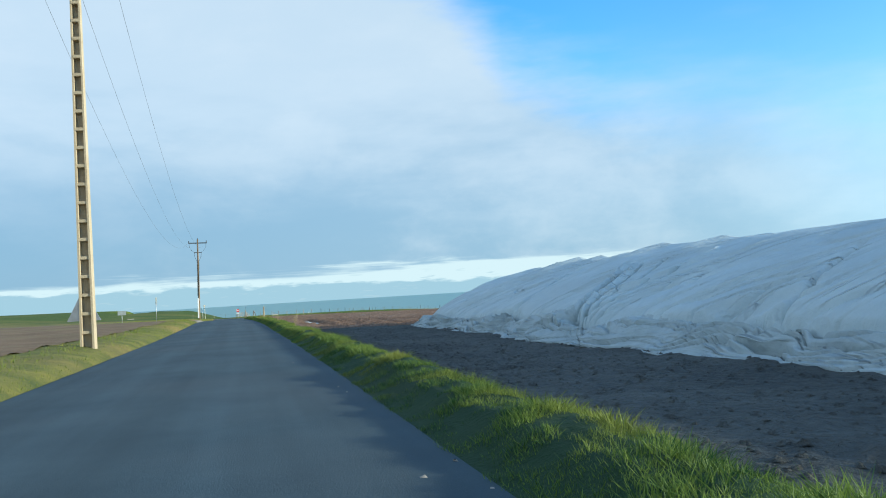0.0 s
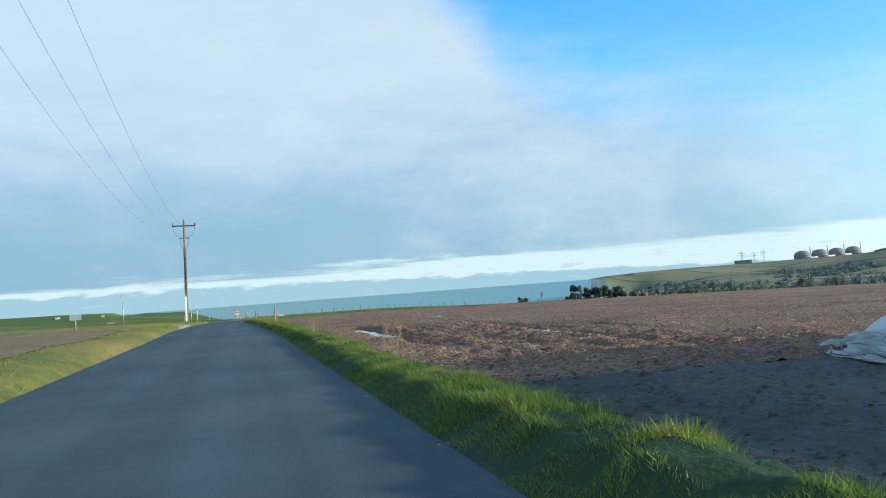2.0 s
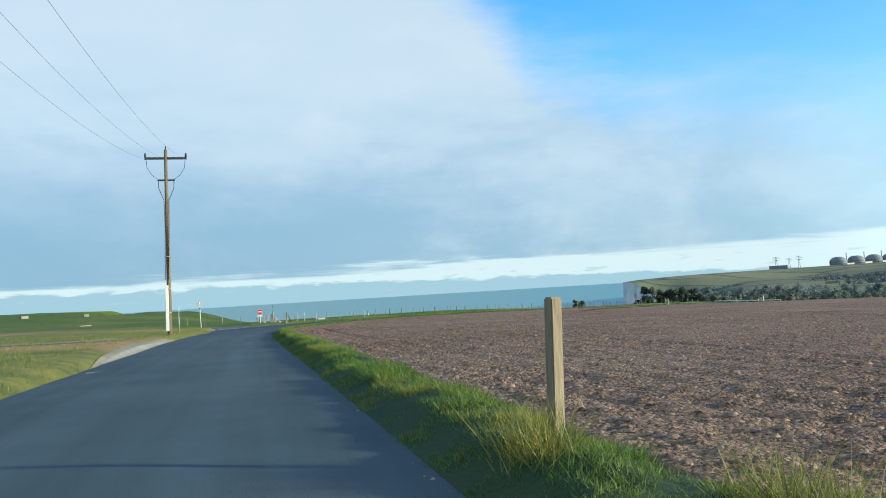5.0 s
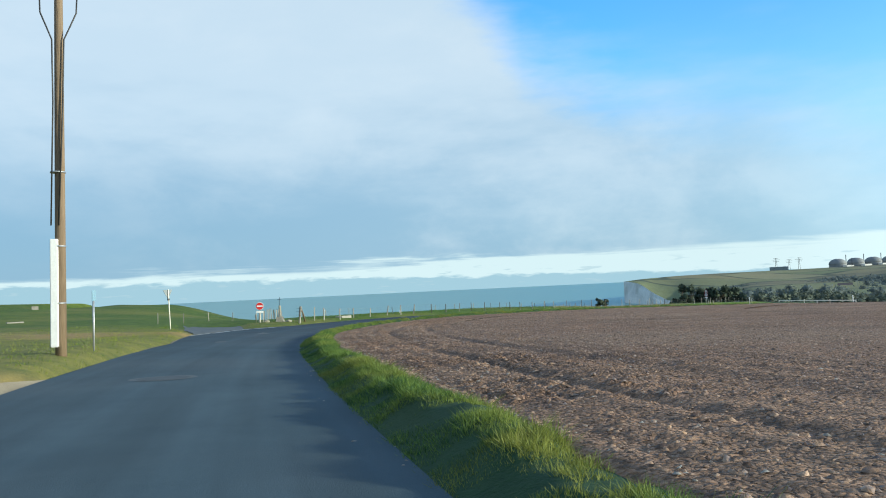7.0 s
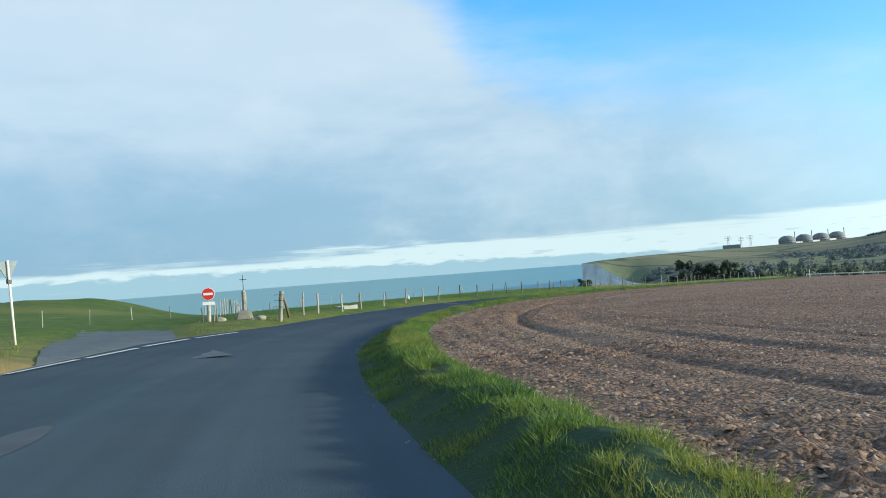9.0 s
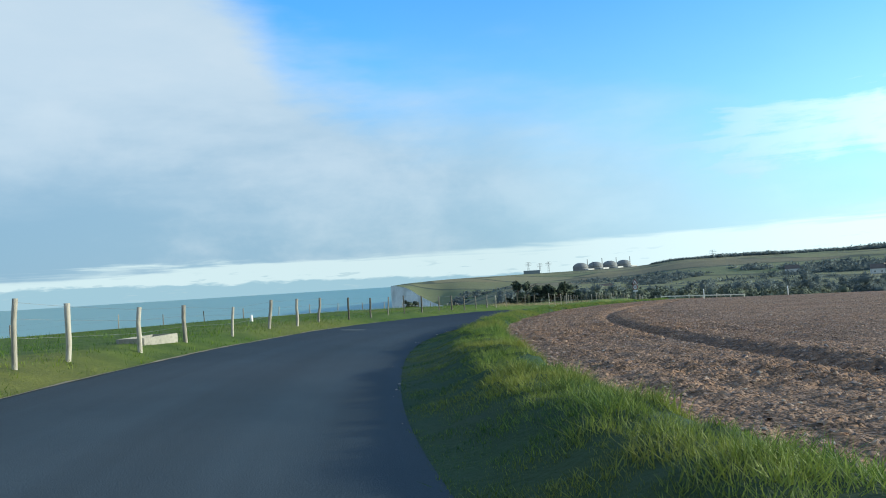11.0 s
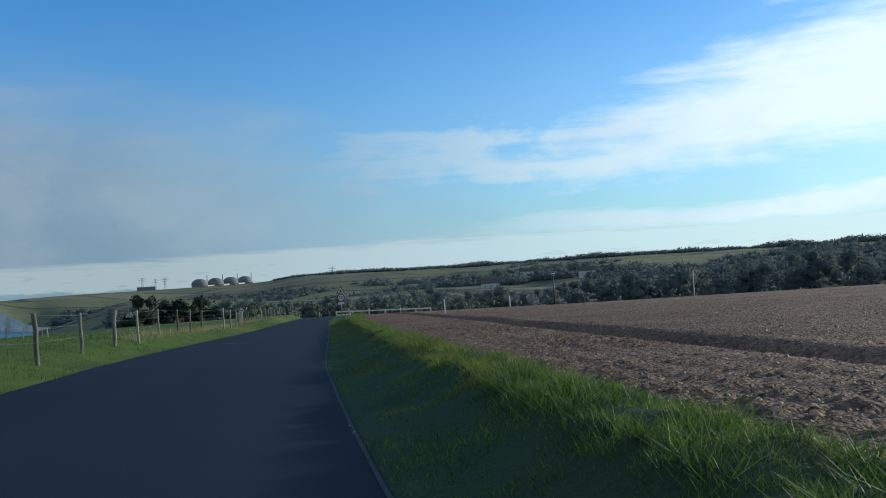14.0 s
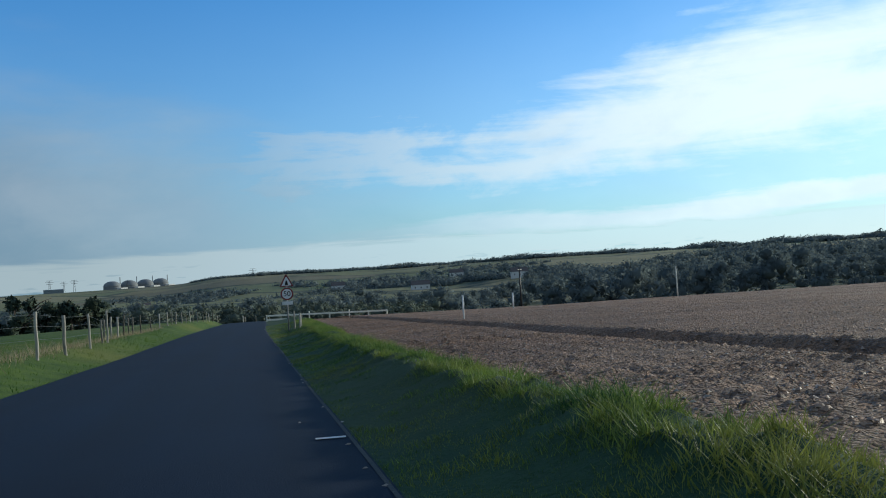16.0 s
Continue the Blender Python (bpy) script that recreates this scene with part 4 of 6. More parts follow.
# headland: bearing, near distance, its level, skyline distance, skyline rise in degrees
HEAD = smooth_table(np.array([
    (25.2, 1700, -9, 1740, -0.24), (26.2, 1600, -14, 1800, -0.14), (27.4, 1480, -34, 1900, -0.08), (28.6, 1380, -46, 1980, -0.03), (30, 1250, -46, 2050, 0.0), (34, 1050, -42, 2500, 0.02), (38, 900, -36, 3000, 0.04),
    (42.5, 850, -27, 3000, 0.12), (45.5, 800, -26, 2500, 0.36), (49, 800, -25, 2300, 0.40), (55, 800, -24, 2100, 0.34), (61, 750, -22, 1900, 0.38), (66, 700, -20, 1700, 0.45), (73, 650, -20, 1500, 0.42), (82, 600, -20, 1300, 0.40), (100, 600, -20, 1200, 0.40)]), 0.2)
HEAD = HEAD[(HEAD[:, 0] >= 25.2)]
v = np.linspace(0, 1, 46)[None, :]
hb = np.radians(HEAD[:, 0])[:, None]
hr = HEAD[:, 1][:, None] + (HEAD[:, 3] - HEAD[:, 1])[:, None] * v
top = -2.0 + HEAD[:, 3] * np.tan(np.radians(HEAD[:, 4]))
prof = 1 - (1 - v) ** 1.5
HX, HY = 30 + hr * np.sin(hb), 190 + hr * np.cos(hb)
HZ = HEAD[:, 2][:, None] + (top - HEAD[:, 2])[:, None] * prof
HZ = HZ + (5.0 * ripple(HX / 130, HY / 130, 60, 3) - 3 * ripple(HX / 500, HY / 500, 61, 2)) * np.sin(np.pi * v) * ease(np.repeat(HEAD[:, 0][:, None], 46, 1), 25.2, 28)
headland = grid("headland", HX, HY, HZ, FAR_GRASS)
tagged(headland, "far grassy headland and hills with hedges", "headland", kind="structure")


def head_point(bearing, u):
    """A place on the headland: bearing in degrees, u from its near to its far side."""
    c = lambda k: np.interp(bearing, HEAD[:, 0], HEAD[:, k])
    r = c(1) + (c(3) - c(1)) * u
    t = -2.0 + c(3) * np.tan(np.radians(c(4)))
    return 30 + r * np.sin(np.radians(bearing)), 190 + r * np.cos(np.radians(bearing)), c(2) + (t - c(2)) * (1 - (1 - u) ** 1.5)


# chalk face: from the headland's near edge down to the sea
cb = np.arange(25.2, 29.6, 0.1)
cx_, cy_, cz_ = head_point(cb, np.zeros_like(cb))
cv = np.linspace(0, 1, 14)[None, :]
jag = 9 * ripple(np.repeat(cb[:, None] * 4, 14, 1), np.repeat(cv * 3, len(cb), 0), 70, 3)
CX = cx_[:, None] - (14 * cv + jag) * 0.45
CY = cy_[:, None] - (14 * cv + jag) * 0.9
cliff = grid("cliff", CX, CY, cz_[:, None] * (1 - cv) + (SEA_Z - 3) * cv + 0.5 * (1 - cv), CHALK, smooth=False)
tagged(cliff, "white chalk cliff face of the headland", "cliff", kind="structure")
# its left flank closes the headland towards the open sea
fu = np.linspace(0, 1, 12)
fx_, fy_, fz_ = head_point(np.full(12, 25.2), fu)
flank = grid("cliff_flank", np.repeat(fx_[:, None], 5, 1), np.repeat(fy_[:, None], 5, 1), fz_[:, None] * (1 - np.linspace(0, 1, 5)) + (SEA_Z - 3) * np.linspace(0, 1, 5), CHALK)
tagged(flank, "white chalk cliff face of the headland", "cliff", kind="structure")

# ---- things ----
def heap():
    """The long clamp under its sheet: a rounded ridge with folds and a bunched skirt."""
    root = thing("covered_heap", pose(0, 0, 0), "long field heap under a pale grey wrinkled sheet", "heap")
    s = np.concatenate([np.arange(-16, 4, 0.5), np.arange(4, 16.5, 0.06), np.arange(16.5, 22.5, 0.028), np.arange(22.5, 40.01, 0.06)])
    u = np.concatenate([np.linspace(0, 0.12, 70), np.linspace(0.1225, 0.5, 120), np.linspace(0.52, 1, 14)])
    Sg, U = np.meshgrid(s, u, indexing="ij")
    nose = np.clip((40.0 - Sg) / 7.0, 0, 1)
    shrink = np.sqrt(1 - (1 - nose) ** 2)
    near_l = 6.9 + 0.35 * ripple(Sg / 5, Sg * 0, 80, 2) + (1 - shrink) * 3.4
    far_l = 19.5 - (1 - shrink) * 6.0
    Lg = near_l + (far_l - near_l) * U
    peak = (np.interp(Sg, [-16, 12, 22, 27, 36], [2.5, 2.55, 2.62, 2.42, 2.40]) + 0.2 * ripple(Sg / 5, Sg * 0, 81, 2)) * (1 - (1 - np.clip((40 - Sg) / 4.2, 0, 1)) ** 2.4)
    hump = 0.52 * np.sin(np.pi * np.clip(U, 0, 1)) ** 0.62 + 0.48 * (1 - np.abs(1 - 2 * U))
    Z = peak * hump
    # the taut upper sheet: soft sags, and creases that run slantwise down from the ridge
    across, along = Sg * 0.85 + U * 5.5, Sg * 0.10 - U * 2.4
    sharp = lambda k, m, seed, wide: np.maximum(1 - np.abs(ripple(across * k, along * m, seed, 2)) / wide, 0)
    fade = np.clip(0.35 + 2.4 * ripple(Sg / 3, U * 5, 92), 0, 1)
    low_part = np.clip(1.5 - 4.2 * U, 0, 1)
    wrinkle = 0.16 * ripple(Sg / 2.6, U * 4.0, 82, 2) * (1 - ease(U, 0.36, 0.5))
    wrinkle += (0.11 * sharp(0.50, 0.7, 83, 0.035) - 0.20 * sharp(0.62, 0.8, 87, 0.055) * (0.5 + 0.7 * (1 - ease(Sg, 21, 25)))) * fade * (1 - 0.7 * ease(U, 0.3, 0.5))
    wrinkle -= 0.20 * sharp(1.1, 1.5, 93, 0.07) * low_part
    Z += wrinkle * ease(Z, 0.3, 1.0)
    # little peaks along the ridge where the sheet is propped
    for c, w_ in ((20.6, 0.9), (24.2, 0.7), (26.6, 0.6), (29.0, 0.8), (31.0, 0.5), (33.2, 0.7)):
        Z += 0.13 * np.maximum(1 - np.abs((Sg - c) / w_), 0) ** 1.3 * ease(U, 0.22, 0.45)
    # deep folds where two sheets meet
    for foot, head, deep, wide in ((19.05, 21.6, 0.30, 0.045), (18.9, 21.35, -0.10, 0.08), (18.72, 21.1, 0.36, 0.055), (18.5, 20.9, 0.32, 0.045), (18.35, 20.7, -0.10, 0.08), (18.15, 20.45, 0.36, 0.055), (17.95, 19.6, 0.27, 0.045), (17.7, 18.7, 0.2, 0.045), (17.35, 18.1, 0.20, 0.05), (16.75, 16.9, 0.14, 0.06), (15.6, 16.2, 0.10, 0.07), (11.3, 12.5, 0.22, 0.08), (24.0, 26.2, 0.14, 0.08)):
        Z -= deep * np.exp(-((Sg - foot - (head - foot) * (U - 0.07) / 0.21 - 0.25 * ripple(U * 9, Sg * 0 + foot, 94)) / wide) ** 2) * ease(U, 0.05, 0.09) * (1 - ease(U, 0.27, 0.36))
    fan = np.maximum(1 - np.abs(ripple(Sg * 1.05 + U * 9.0, Sg * 0.1 - U, 101, 2)) / 0.06, 0)
    Z -= 0.34 * fan * ease(U, 0.07, 0.10) * (1 - ease(U, 0.14, 0.26)) * np.clip(0.4 + 2.2 * ripple(Sg / 3.5, U * 0, 102), 0, 1)
    # the loose skirt along the foot: thin folds that overlap one another
    edge_u = 0.072 + 0.030 * ripple(Sg / 2.5, U * 0, 96, 2)
    skirt = ease(U, 0.0, 0.010) * (1 - ease(U, edge_u - 0.006, edge_u + 0.006))
    flow = U * 62 + 2.2 * ripple(Sg / 1.5, U * 14, 88, 2) + Sg * 0.25
    fold = np.maximum(1 - np.abs(ripple(Sg / 4.2, flow, 84, 2)) / 0.08, 0)
    fine = np.maximum(1 - np.abs(ripple(Sg / 2.2 + flow * 0.2, flow * 1.3, 89, 1)) / 0.10, 0)
    Z = Z * (0.30 + 0.70 * ease(U, 0.0, 0.11)) + skirt * (0.08 + 0.06 * ripple(Sg / 1.0, U * 25, 95) - 0.28 * fold - 0.10 * fine)
    Lg = Lg - skirt * (0.22 + 0.45 * ripple(Sg / 1.3, U * 0, 91) - 0.12 * fold - 0.07 * fine)
    Z -= 0.42 * np.exp(-((U - edge_u - 0.006) / 0.0045) ** 2) * np.clip(0.7 + 2.0 * ripple(Sg / 2.0, U * 0, 90), 0, 1)
    X, Y, zr = at_road(Sg, Lg)
    gz = field_height(X.ravel(), Y.ravel(), Sg.ravel(), Lg.ravel(), zr.ravel()).reshape(X.shape) - 0.12
    Z = np.maximum(Z, -0.1) + gz
    Z[:, 0] = gz[:, 0] - 0.1
    Z[:, -1] = gz[:, -1] - 0.1
    n, m = X.shape
    i = np.arange(n * m).reshape(n, m)
    f = np.stack([i[:-1, :-1], i[1:, :-1], i[1:, 1:], i[:-1, 1:]], -1).reshape(-1, 4)
    pts = np.stack([X, Y, Z], -1).reshape(-1, 3)
    fs_, fu_, fe_ = Sg.ravel()[f[:, 0]], U.ravel()[f[:, 0]], (edge_u + 0.008).ravel()[f[:, 0]]
    over = fs_ > 18.1 + 12.1 * fu_
    for nm, pick, lab in (("skirt", fu_ < fe_, "crumpled loose skirt of the sheet"), ("sheet", (fu_ >= fe_) & over, "taut creased grey sheet"), ("sheet", (fu_ >= fe_) & ~over, "taut grey sheet lapping under its neighbour")):
        used, idx = np.unique(f[pick], return_inverse=True)
        ob = new(nm, mesh_np(nm, pts[used], idx.reshape(-1, 4), SKIRT if nm == "skirt" else SHEET, True))
        uv = np.stack([U * 27 + 1.3 * ripple(Sg / 2.2, U * 10, 85, 2), Sg * 0.9], -1) if nm == "skirt" else np.stack([across, along * 2.2], -1)
        lv = np.empty(len(ob.data.loops), dtype=np.int32)
        ob.data.loops.foreach_get("vertex_index", lv)
        ob.data.uv_layers.new(name="UVMap").data.foreach_set("uv", uv.reshape(-1, 2)[used][lv].astype(np.float32).ravel())
        ob.parent = root
        ob["label"] = lab
    return root


heap()


def lattice_pole(x, y, z, height=13.0):
    """A concrete pole of two flanges joined by rungs, with a crossarm."""
    root = thing("concrete_pole", pose(x, y, z - 0.4, 0, 0, -6), "tall tan concrete utility pole with ladder-like openings", "utility pole")
    w0, w1 = 0.195, 0.125
    half = lambda h: w0 + (w1 - w0) * h / height
    for side in (-1, 1):
        bm = bmesh.new()
        a = []
        for h in (0, height):
            c, t, d = half(h) * side, 0.072 - 0.02 * h / height, 0.17 - 0.06 * h / height
            a.append([bm.verts.new((c + px * t, py * d, h)) for px, py in ((-0.5, -1), (0.5, -1), (0.5, 1), (-0.5, 1))])
        for k in range(4):
            bm.faces.new((a[0][k], a[0][(k + 1) % 4], a[1][(k + 1) % 4], a[1][k]))
        bm.faces.new(a[1])
        bmesh.ops.recalc_face_normals(bm, faces=bm.faces)
        part("flange", bm, CONCRETE, root)
    bm = bmesh.new()
    box(bm, -0.02, -0.05, 0, 0.02, 0.05, height)
    h = 0.9
    web = bm
    for v in web.verts:
        v.co.x = half(v.co.z) * (1 if v.co.x > 0 else -1)
        v.co.y = 0.10 + v.co.y * 0.3
    part("web", bm, CONCRETE, root, "recessed concrete web")
    while h < height - 0.3:
        bm = bmesh.new()
        box(bm, -half(h), -0.13, h - 0.055, half(h), 0.10, h + 0.055, 0.01)
        part("rung", bm, CONCRETE, root)
        h += 0.62
    bm = bmesh.new()
    box(bm, -1.3, -0.06, height - 0.35, 1.3, 0.06, height - 0.22)
    part("crossarm", bm, DARK, root)
    return root


P1 = (-5.0, 29.6)
s_, l_, z_ = near_road([P1[0]], [P1[1]])
P1Z = float(left_height(s_, l_)[0])
lattice_pole(P1[0], P1[1], P1Z)


def ground_left(x, y):
    s, l, _ = near_road([x], [y])
    return float(left_height(s, l)[0])


def wooden_pole(x, y):
    z = ground_left(x, y)
    root = thing("wooden_pole", pose(x, y, z + 0.15, 0, 1.0, 0), "weathered wooden utility pole with white-painted foot and crossarms", "utility pole")
    part("shaft", tube(bmesh.new(), [(0, 0, -0.5), (0, 0, 4), (0, 0, 8), (0, 0, 12.2)], [0.155, 0.14, 0.125, 0.105], 14), POLE_WOOD, root)
    bm = bmesh.new()
    box(bm, -0.23, -0.22, 0.1, -0.02, 0.02, 3.12, 0.02)
    part("cable_guard", bm, WHITE, root, "white painted cable guard")
    bm = bmesh.new()
    box(bm, -1.35, -0.07, 11.55, 1.35, 0.06, 11.7)
    arm = part("crossarm", bm, DARK, root)
    bm = bmesh.new()
    box(bm, -0.55, -0.07, 10.1, 0.55, 0.06, 10.2)
    part("crossarm", bm, DARK, root)
    for x_ in (-1.3, 0.0, 1.3):
        part("insulator", tube(bmesh.new(), [(x_, 0, 11.68), (x_, 0, 11.76), (x_, 0, 11.84), (x_, 0, 12.0 if x_ else 12.45)], [0.03, 0.075, 0.075, 0.03], 8), DARK, arm)
    for sgn in (-1, 1):
        pts = [(sgn * 0.5, -0.03, 10.1), (sgn * 0.48, -0.05, 9.6), (sgn * 0.32, -0.08, 9.2), (sgn * 0.16, -0.12, 8.8), (sgn * 0.13, -0.16, 7), (sgn * 0.10 - 0.1, -0.17, 3.5)]
        part("cable", tube(bmesh.new(), pts, 0.022, 6), DARK, root)
        pts = [(sgn * 1.25, 0, 11.6), (sgn * 1.2, 0, 11.0), (sgn * 0.9, 0, 10.5), (sgn * 0.5, 0, 10.2)]
        part("cable", tube(bmesh.new(), pts, 0.018, 6), DARK, root)
    for h in (1.3, 2.9, 5.0):
        part("band", tube(bmesh.new(), [(-0.05, 0, h), (-0.05, 0, h + 0.04)], 0.21, 12), STEEL, root)
    return root


P2 = (-6.35, 132.0)
wooden_pole(*P2)
# three wires from pole to pole
za, zb = P1Z + 12.6, ground_left(*P2) + 11.8
for dx in (-1.25, 0.0, 1.25):
    bm = bmesh.new()
    pts = []
    for k in range(41):
        u = k / 40
        pts.append((P1[0] + dx + (P2[0] - P1[0]) * u, P1[1] + (P2[1] - P1[1]) * u, za + (zb - za) * u - 3.8 * 4 * u * (1 - u)))
    tube(bm, pts, 0.006, 5)
    w = part("power_line", bm, WIRE)
    tagged(w, "thin sagging overhead wire between two poles", "power line", "overhead wires")


def triangle_sign(x, y):
    z = ground_left(x, y)
    root = thing("warning_sign", pose(x, y, z, 0, 0, -10), "grey back of a triangular road sign on a steel post", "road sign")
    part("post", tube(bmesh.new(), [(0, 0, -0.3), (0, 0, 1.85)], 0.03, 8), STEEL, root)
    part("panel", plate(bmesh.new(), [(-0.62, 0.85), (0.62, 0.85), (0.06, 1.92), (-0.06, 1.92)], 0.03, 0.06), STEEL, root, "dull grey triangular panel")
    return root


triangle_sign(-5.75, 33.2)


def panel_sign(name, x, y, h, w, ph, mat, label, turn=0, second=None, lean=0.0):
    """A post with a small panel at its top, and one more panel below it where given."""
    root = thing(name, pose(x, y, ground_left(x, y), 0, lean, turn), label, "sign")
    part("post", tube(bmesh.new(), [(0, 0, -0.4), (0, 0, h)], 0.035, 8), STEEL, root)
    part("panel", box(bmesh.new(), -w / 2, -0.06, h - ph, w / 2, -0.035, h, 0.008), mat, root)
    if second:
        part("lower_panel", box(bmesh.new(), -w * 0.4, -0.055, h - ph - second[0] - 0.03, w * 0.4, -0.035, h - ph - 0.03, 0.006), second[1], root)
    return root


panel_sign("direction_sign", -14.0, 105.5, 1.45, 0.95, 0.5, STEEL_DULL, "grey-green rectangular panel on a wooden post in the grass", 10)
panel_sign("tall_sign", -10.0, 104.8, 2.95, 0.42, 0.75, STEEL_DULL, "narrow grey sign panel on a tall steel post", 68, (0.18, STEEL))
panel_sign("marker_sign", -6.1, 135.3, 1.95, 0.13, 0.34, BLUE, "small blue marker panel on a slim pale post", 30, None, 1)


def give_way_sign(x, y):
    root = thing("give_way_sign", pose(x, y, ground_left(x, y), 0, -2, 42), "dull back of an inverted triangular sign on a pale post", "road sign")
    part("post", tube(bmesh.new(), [(0, 0, -0.4), (0, 0, 2.75)], 0.04, 8), CREAM, root)
    part("panel", plate(bmesh.new(), [(-0.38, 2.72), (0.38, 2.72), (0.03, 2.10), (-0.03, 2.10)], 0.04, 0.07), STEEL_DULL, root, "dull grey sign back")
    part("bracket", box(bmesh.new(), -0.09, -0.07, 1.98, 0.05, 0.04, 2.12, 0.01), DARK, root)
    return root


give_way_sign(-6.95, 167.0)


def post_mesh(h, r, seed, square=False):
    rr = random.Random(seed)
    bm = bmesh.new()
    n = 5
    pts = [(rr.uniform(-0.014, 0.014), rr.uniform(-0.014, 0.014), -0.4 + (h + 0.4) * k / (n - 1)) for k in range(n)]
    tube(bm, pts, [r * rr.uniform(0.88, 1.1) for _ in range(n)], 8)
    return bm


def no_entry():
    x, y = -0.9, 185.6
    z = ground_left(x, y)
    root = thing("no_entry_sign", pose(x, y, z, 0, 1.5, -4), "round red no-entry sign with white bar on a post", "road sign")
    part("post", tube(bmesh.new(), [(0, 0, 0.9), (0, 0, 2.1)], 0.035, 10), STEEL, root)
    part("stump", post_mesh(1.12, 0.105, 21), POST_WOOD, root, "thick weathered wooden post")
    cz, r = 1.74, 0.355
    part("rim", plate(bmesh.new(), disc(r, cz), -0.075, -0.045), WHITE, root, "white rim")
    panel = part("panel", plate(bmesh.new(), disc(r * 0.93, cz), -0.083, -0.06), RED, root, "red disc")
    part("bar", box(bmesh.new(), -0.26, -0.091, cz - 0.065, 0.26, -0.07, cz + 0.065), WHITE, panel, "white bar")
    part("lower_panel", box(bmesh.new(), -0.33, -0.075, 1.12, 0.33, -0.045, 1.30, 0.01), WHITE, root, "small white panel")
    return root


no_entry()


def calvary():
    """The wayside cross: stepped stone foot, octagonal shaft, iron cross."""
    x, y = 0.74, 176.3
    z = ground_left(x, y)
    root = thing("wayside_cross", pose(x, y, z - 0.17, 0, 0, -12) @ Matrix.Scale(0.84, 4), "old stone wayside shaft with a small iron cross on top", "wayside cross")
    part("step", box(bmesh.new(), -0.66, -0.66, -0.3, 0.74, 0.66, 0.20, 0.06), OLD_STONE, root)
    bm = bmesh.new()
    box(bm, -0.40, -0.40, 0.19, 0.40, 0.40, 0.72, 0.05)
    for v in bm.verts:
        if v.co.z > 0.5:
            v.co.x *= 0.72
            v.co.y *= 0.72
    part("plinth", bm, OLD_STONE, root)
    part("shaft", tube(bmesh.new(), [(0, 0, 0.7), (0, 0, 0.85), (0.01, 0, 1.3), (0, 0, 1.7), (0, 0, 1.82)], [0.165, 0.14, 0.125, 0.12, 0.07], 8, True), OLD_STONE, root)
    part("upright", tube(bmesh.new(), [(0, 0, 1.8), (0, 0, 2.66)], 0.017, 8), DARK, root)
    part("crossbar", tube(bmesh.new(), [(-0.2, 0, 2.40), (0.2, 0, 2.40)], 0.017, 8), DARK, root)
    return root


calvary()


def boulder(x, y, r, label):
    bm = bmesh.new()
    bmesh.ops.create_icosphere(bm, subdivisions=2, radius=1.0)
    for v in bm.verts:
        n = 1 + 0.25 * noise.noise(v.co * 1.7 + Vector((x, y, 0)))
        v.co = Vector((v.co.x * r * 1.4 * n, v.co.y * r * n, v.co.z * r * 0.8 * n))
    ob = part("boulder", bm, OLD_STONE)
    ob.location = (x, y, ground_left(x, y) + r * 0.25)
    return tagged(ob, label, "stone", "stones at the cross")


boulder(-0.35, 176.0, 0.18, "rough grey stone beside the wayside cross")
boulder(1.42, 175.9, 0.20, "rough grey stone beside the wayside cross")


POST_KINDS = []
for k in range(5):
    bm = post_mesh(1.06, 0.042, k)
    me = bpy.data.meshes.new("post")
    bm.to_mesh(me)
    bm.free()
    me.materials.append(POST_WOOD)
    POST_KINDS.append(me)


def fence(name, label, places, strands, rnd, height=1.08, radius=0.0035, shapes=None):
    """Posts at places (x, y, z) with wires between them. shapes: height and lean of each."""
    x0, y0, z0 = places[0]
    root = thing(name, pose(x0, y0, z0), label, "fence")
    tops = []
    for i, (x, y, z) in enumerate(places):
        ob = new("post", rnd.choice(POST_KINDS))
        ob.parent = root
        if shapes:
            k, lean = shapes[i][0] / 1.06, Matrix.Rotation(radians(shapes[i][1]), 4, Vector((-0.68, 0.73, 0)))
            thick = rnd.uniform(0.95, 1.4)
            m = Matrix.Translation((x - x0, y - y0, z - z0)) @ lean @ pose(0, 0, 0, rnd.gauss(0, 1.5), 0, rnd.uniform(0, 360)) @ Matrix.Diagonal((thick, thick, k, 1))
        else:
            k = height * rnd.uniform(0.9, 1.12)
            m = pose(x - x0, y - y0, z - z0, rnd.gauss(0, 3.0), rnd.gauss(0, 3.2), rnd.uniform(0, 360)) @ Matrix.Diagonal((rnd.uniform(0.8, 1.15), rnd.uniform(0.8, 1.15), k, 1))
        ob.matrix_basis = m
        tops.append(m)
    for h in strands:
        bm = bmesh.new()
        tube(bm, [m @ Vector((0, 0, h)) for m in tops], radius, 4)
        part("wire", bm, WIRE, root)
    return root


FENCE_L = ((176, 185, 192, 199, 203, 213, 225, 238, 252, 262, 285, 300, 320, 340, 370), (-5.4, -5.8, -6.0, -5.8, -5.5, -5.6, -5.8, -5.9, -6.0, -6.2, -6.7, -6.9, -6.6, -5.8, -4.9))
rnd = random.Random(3)
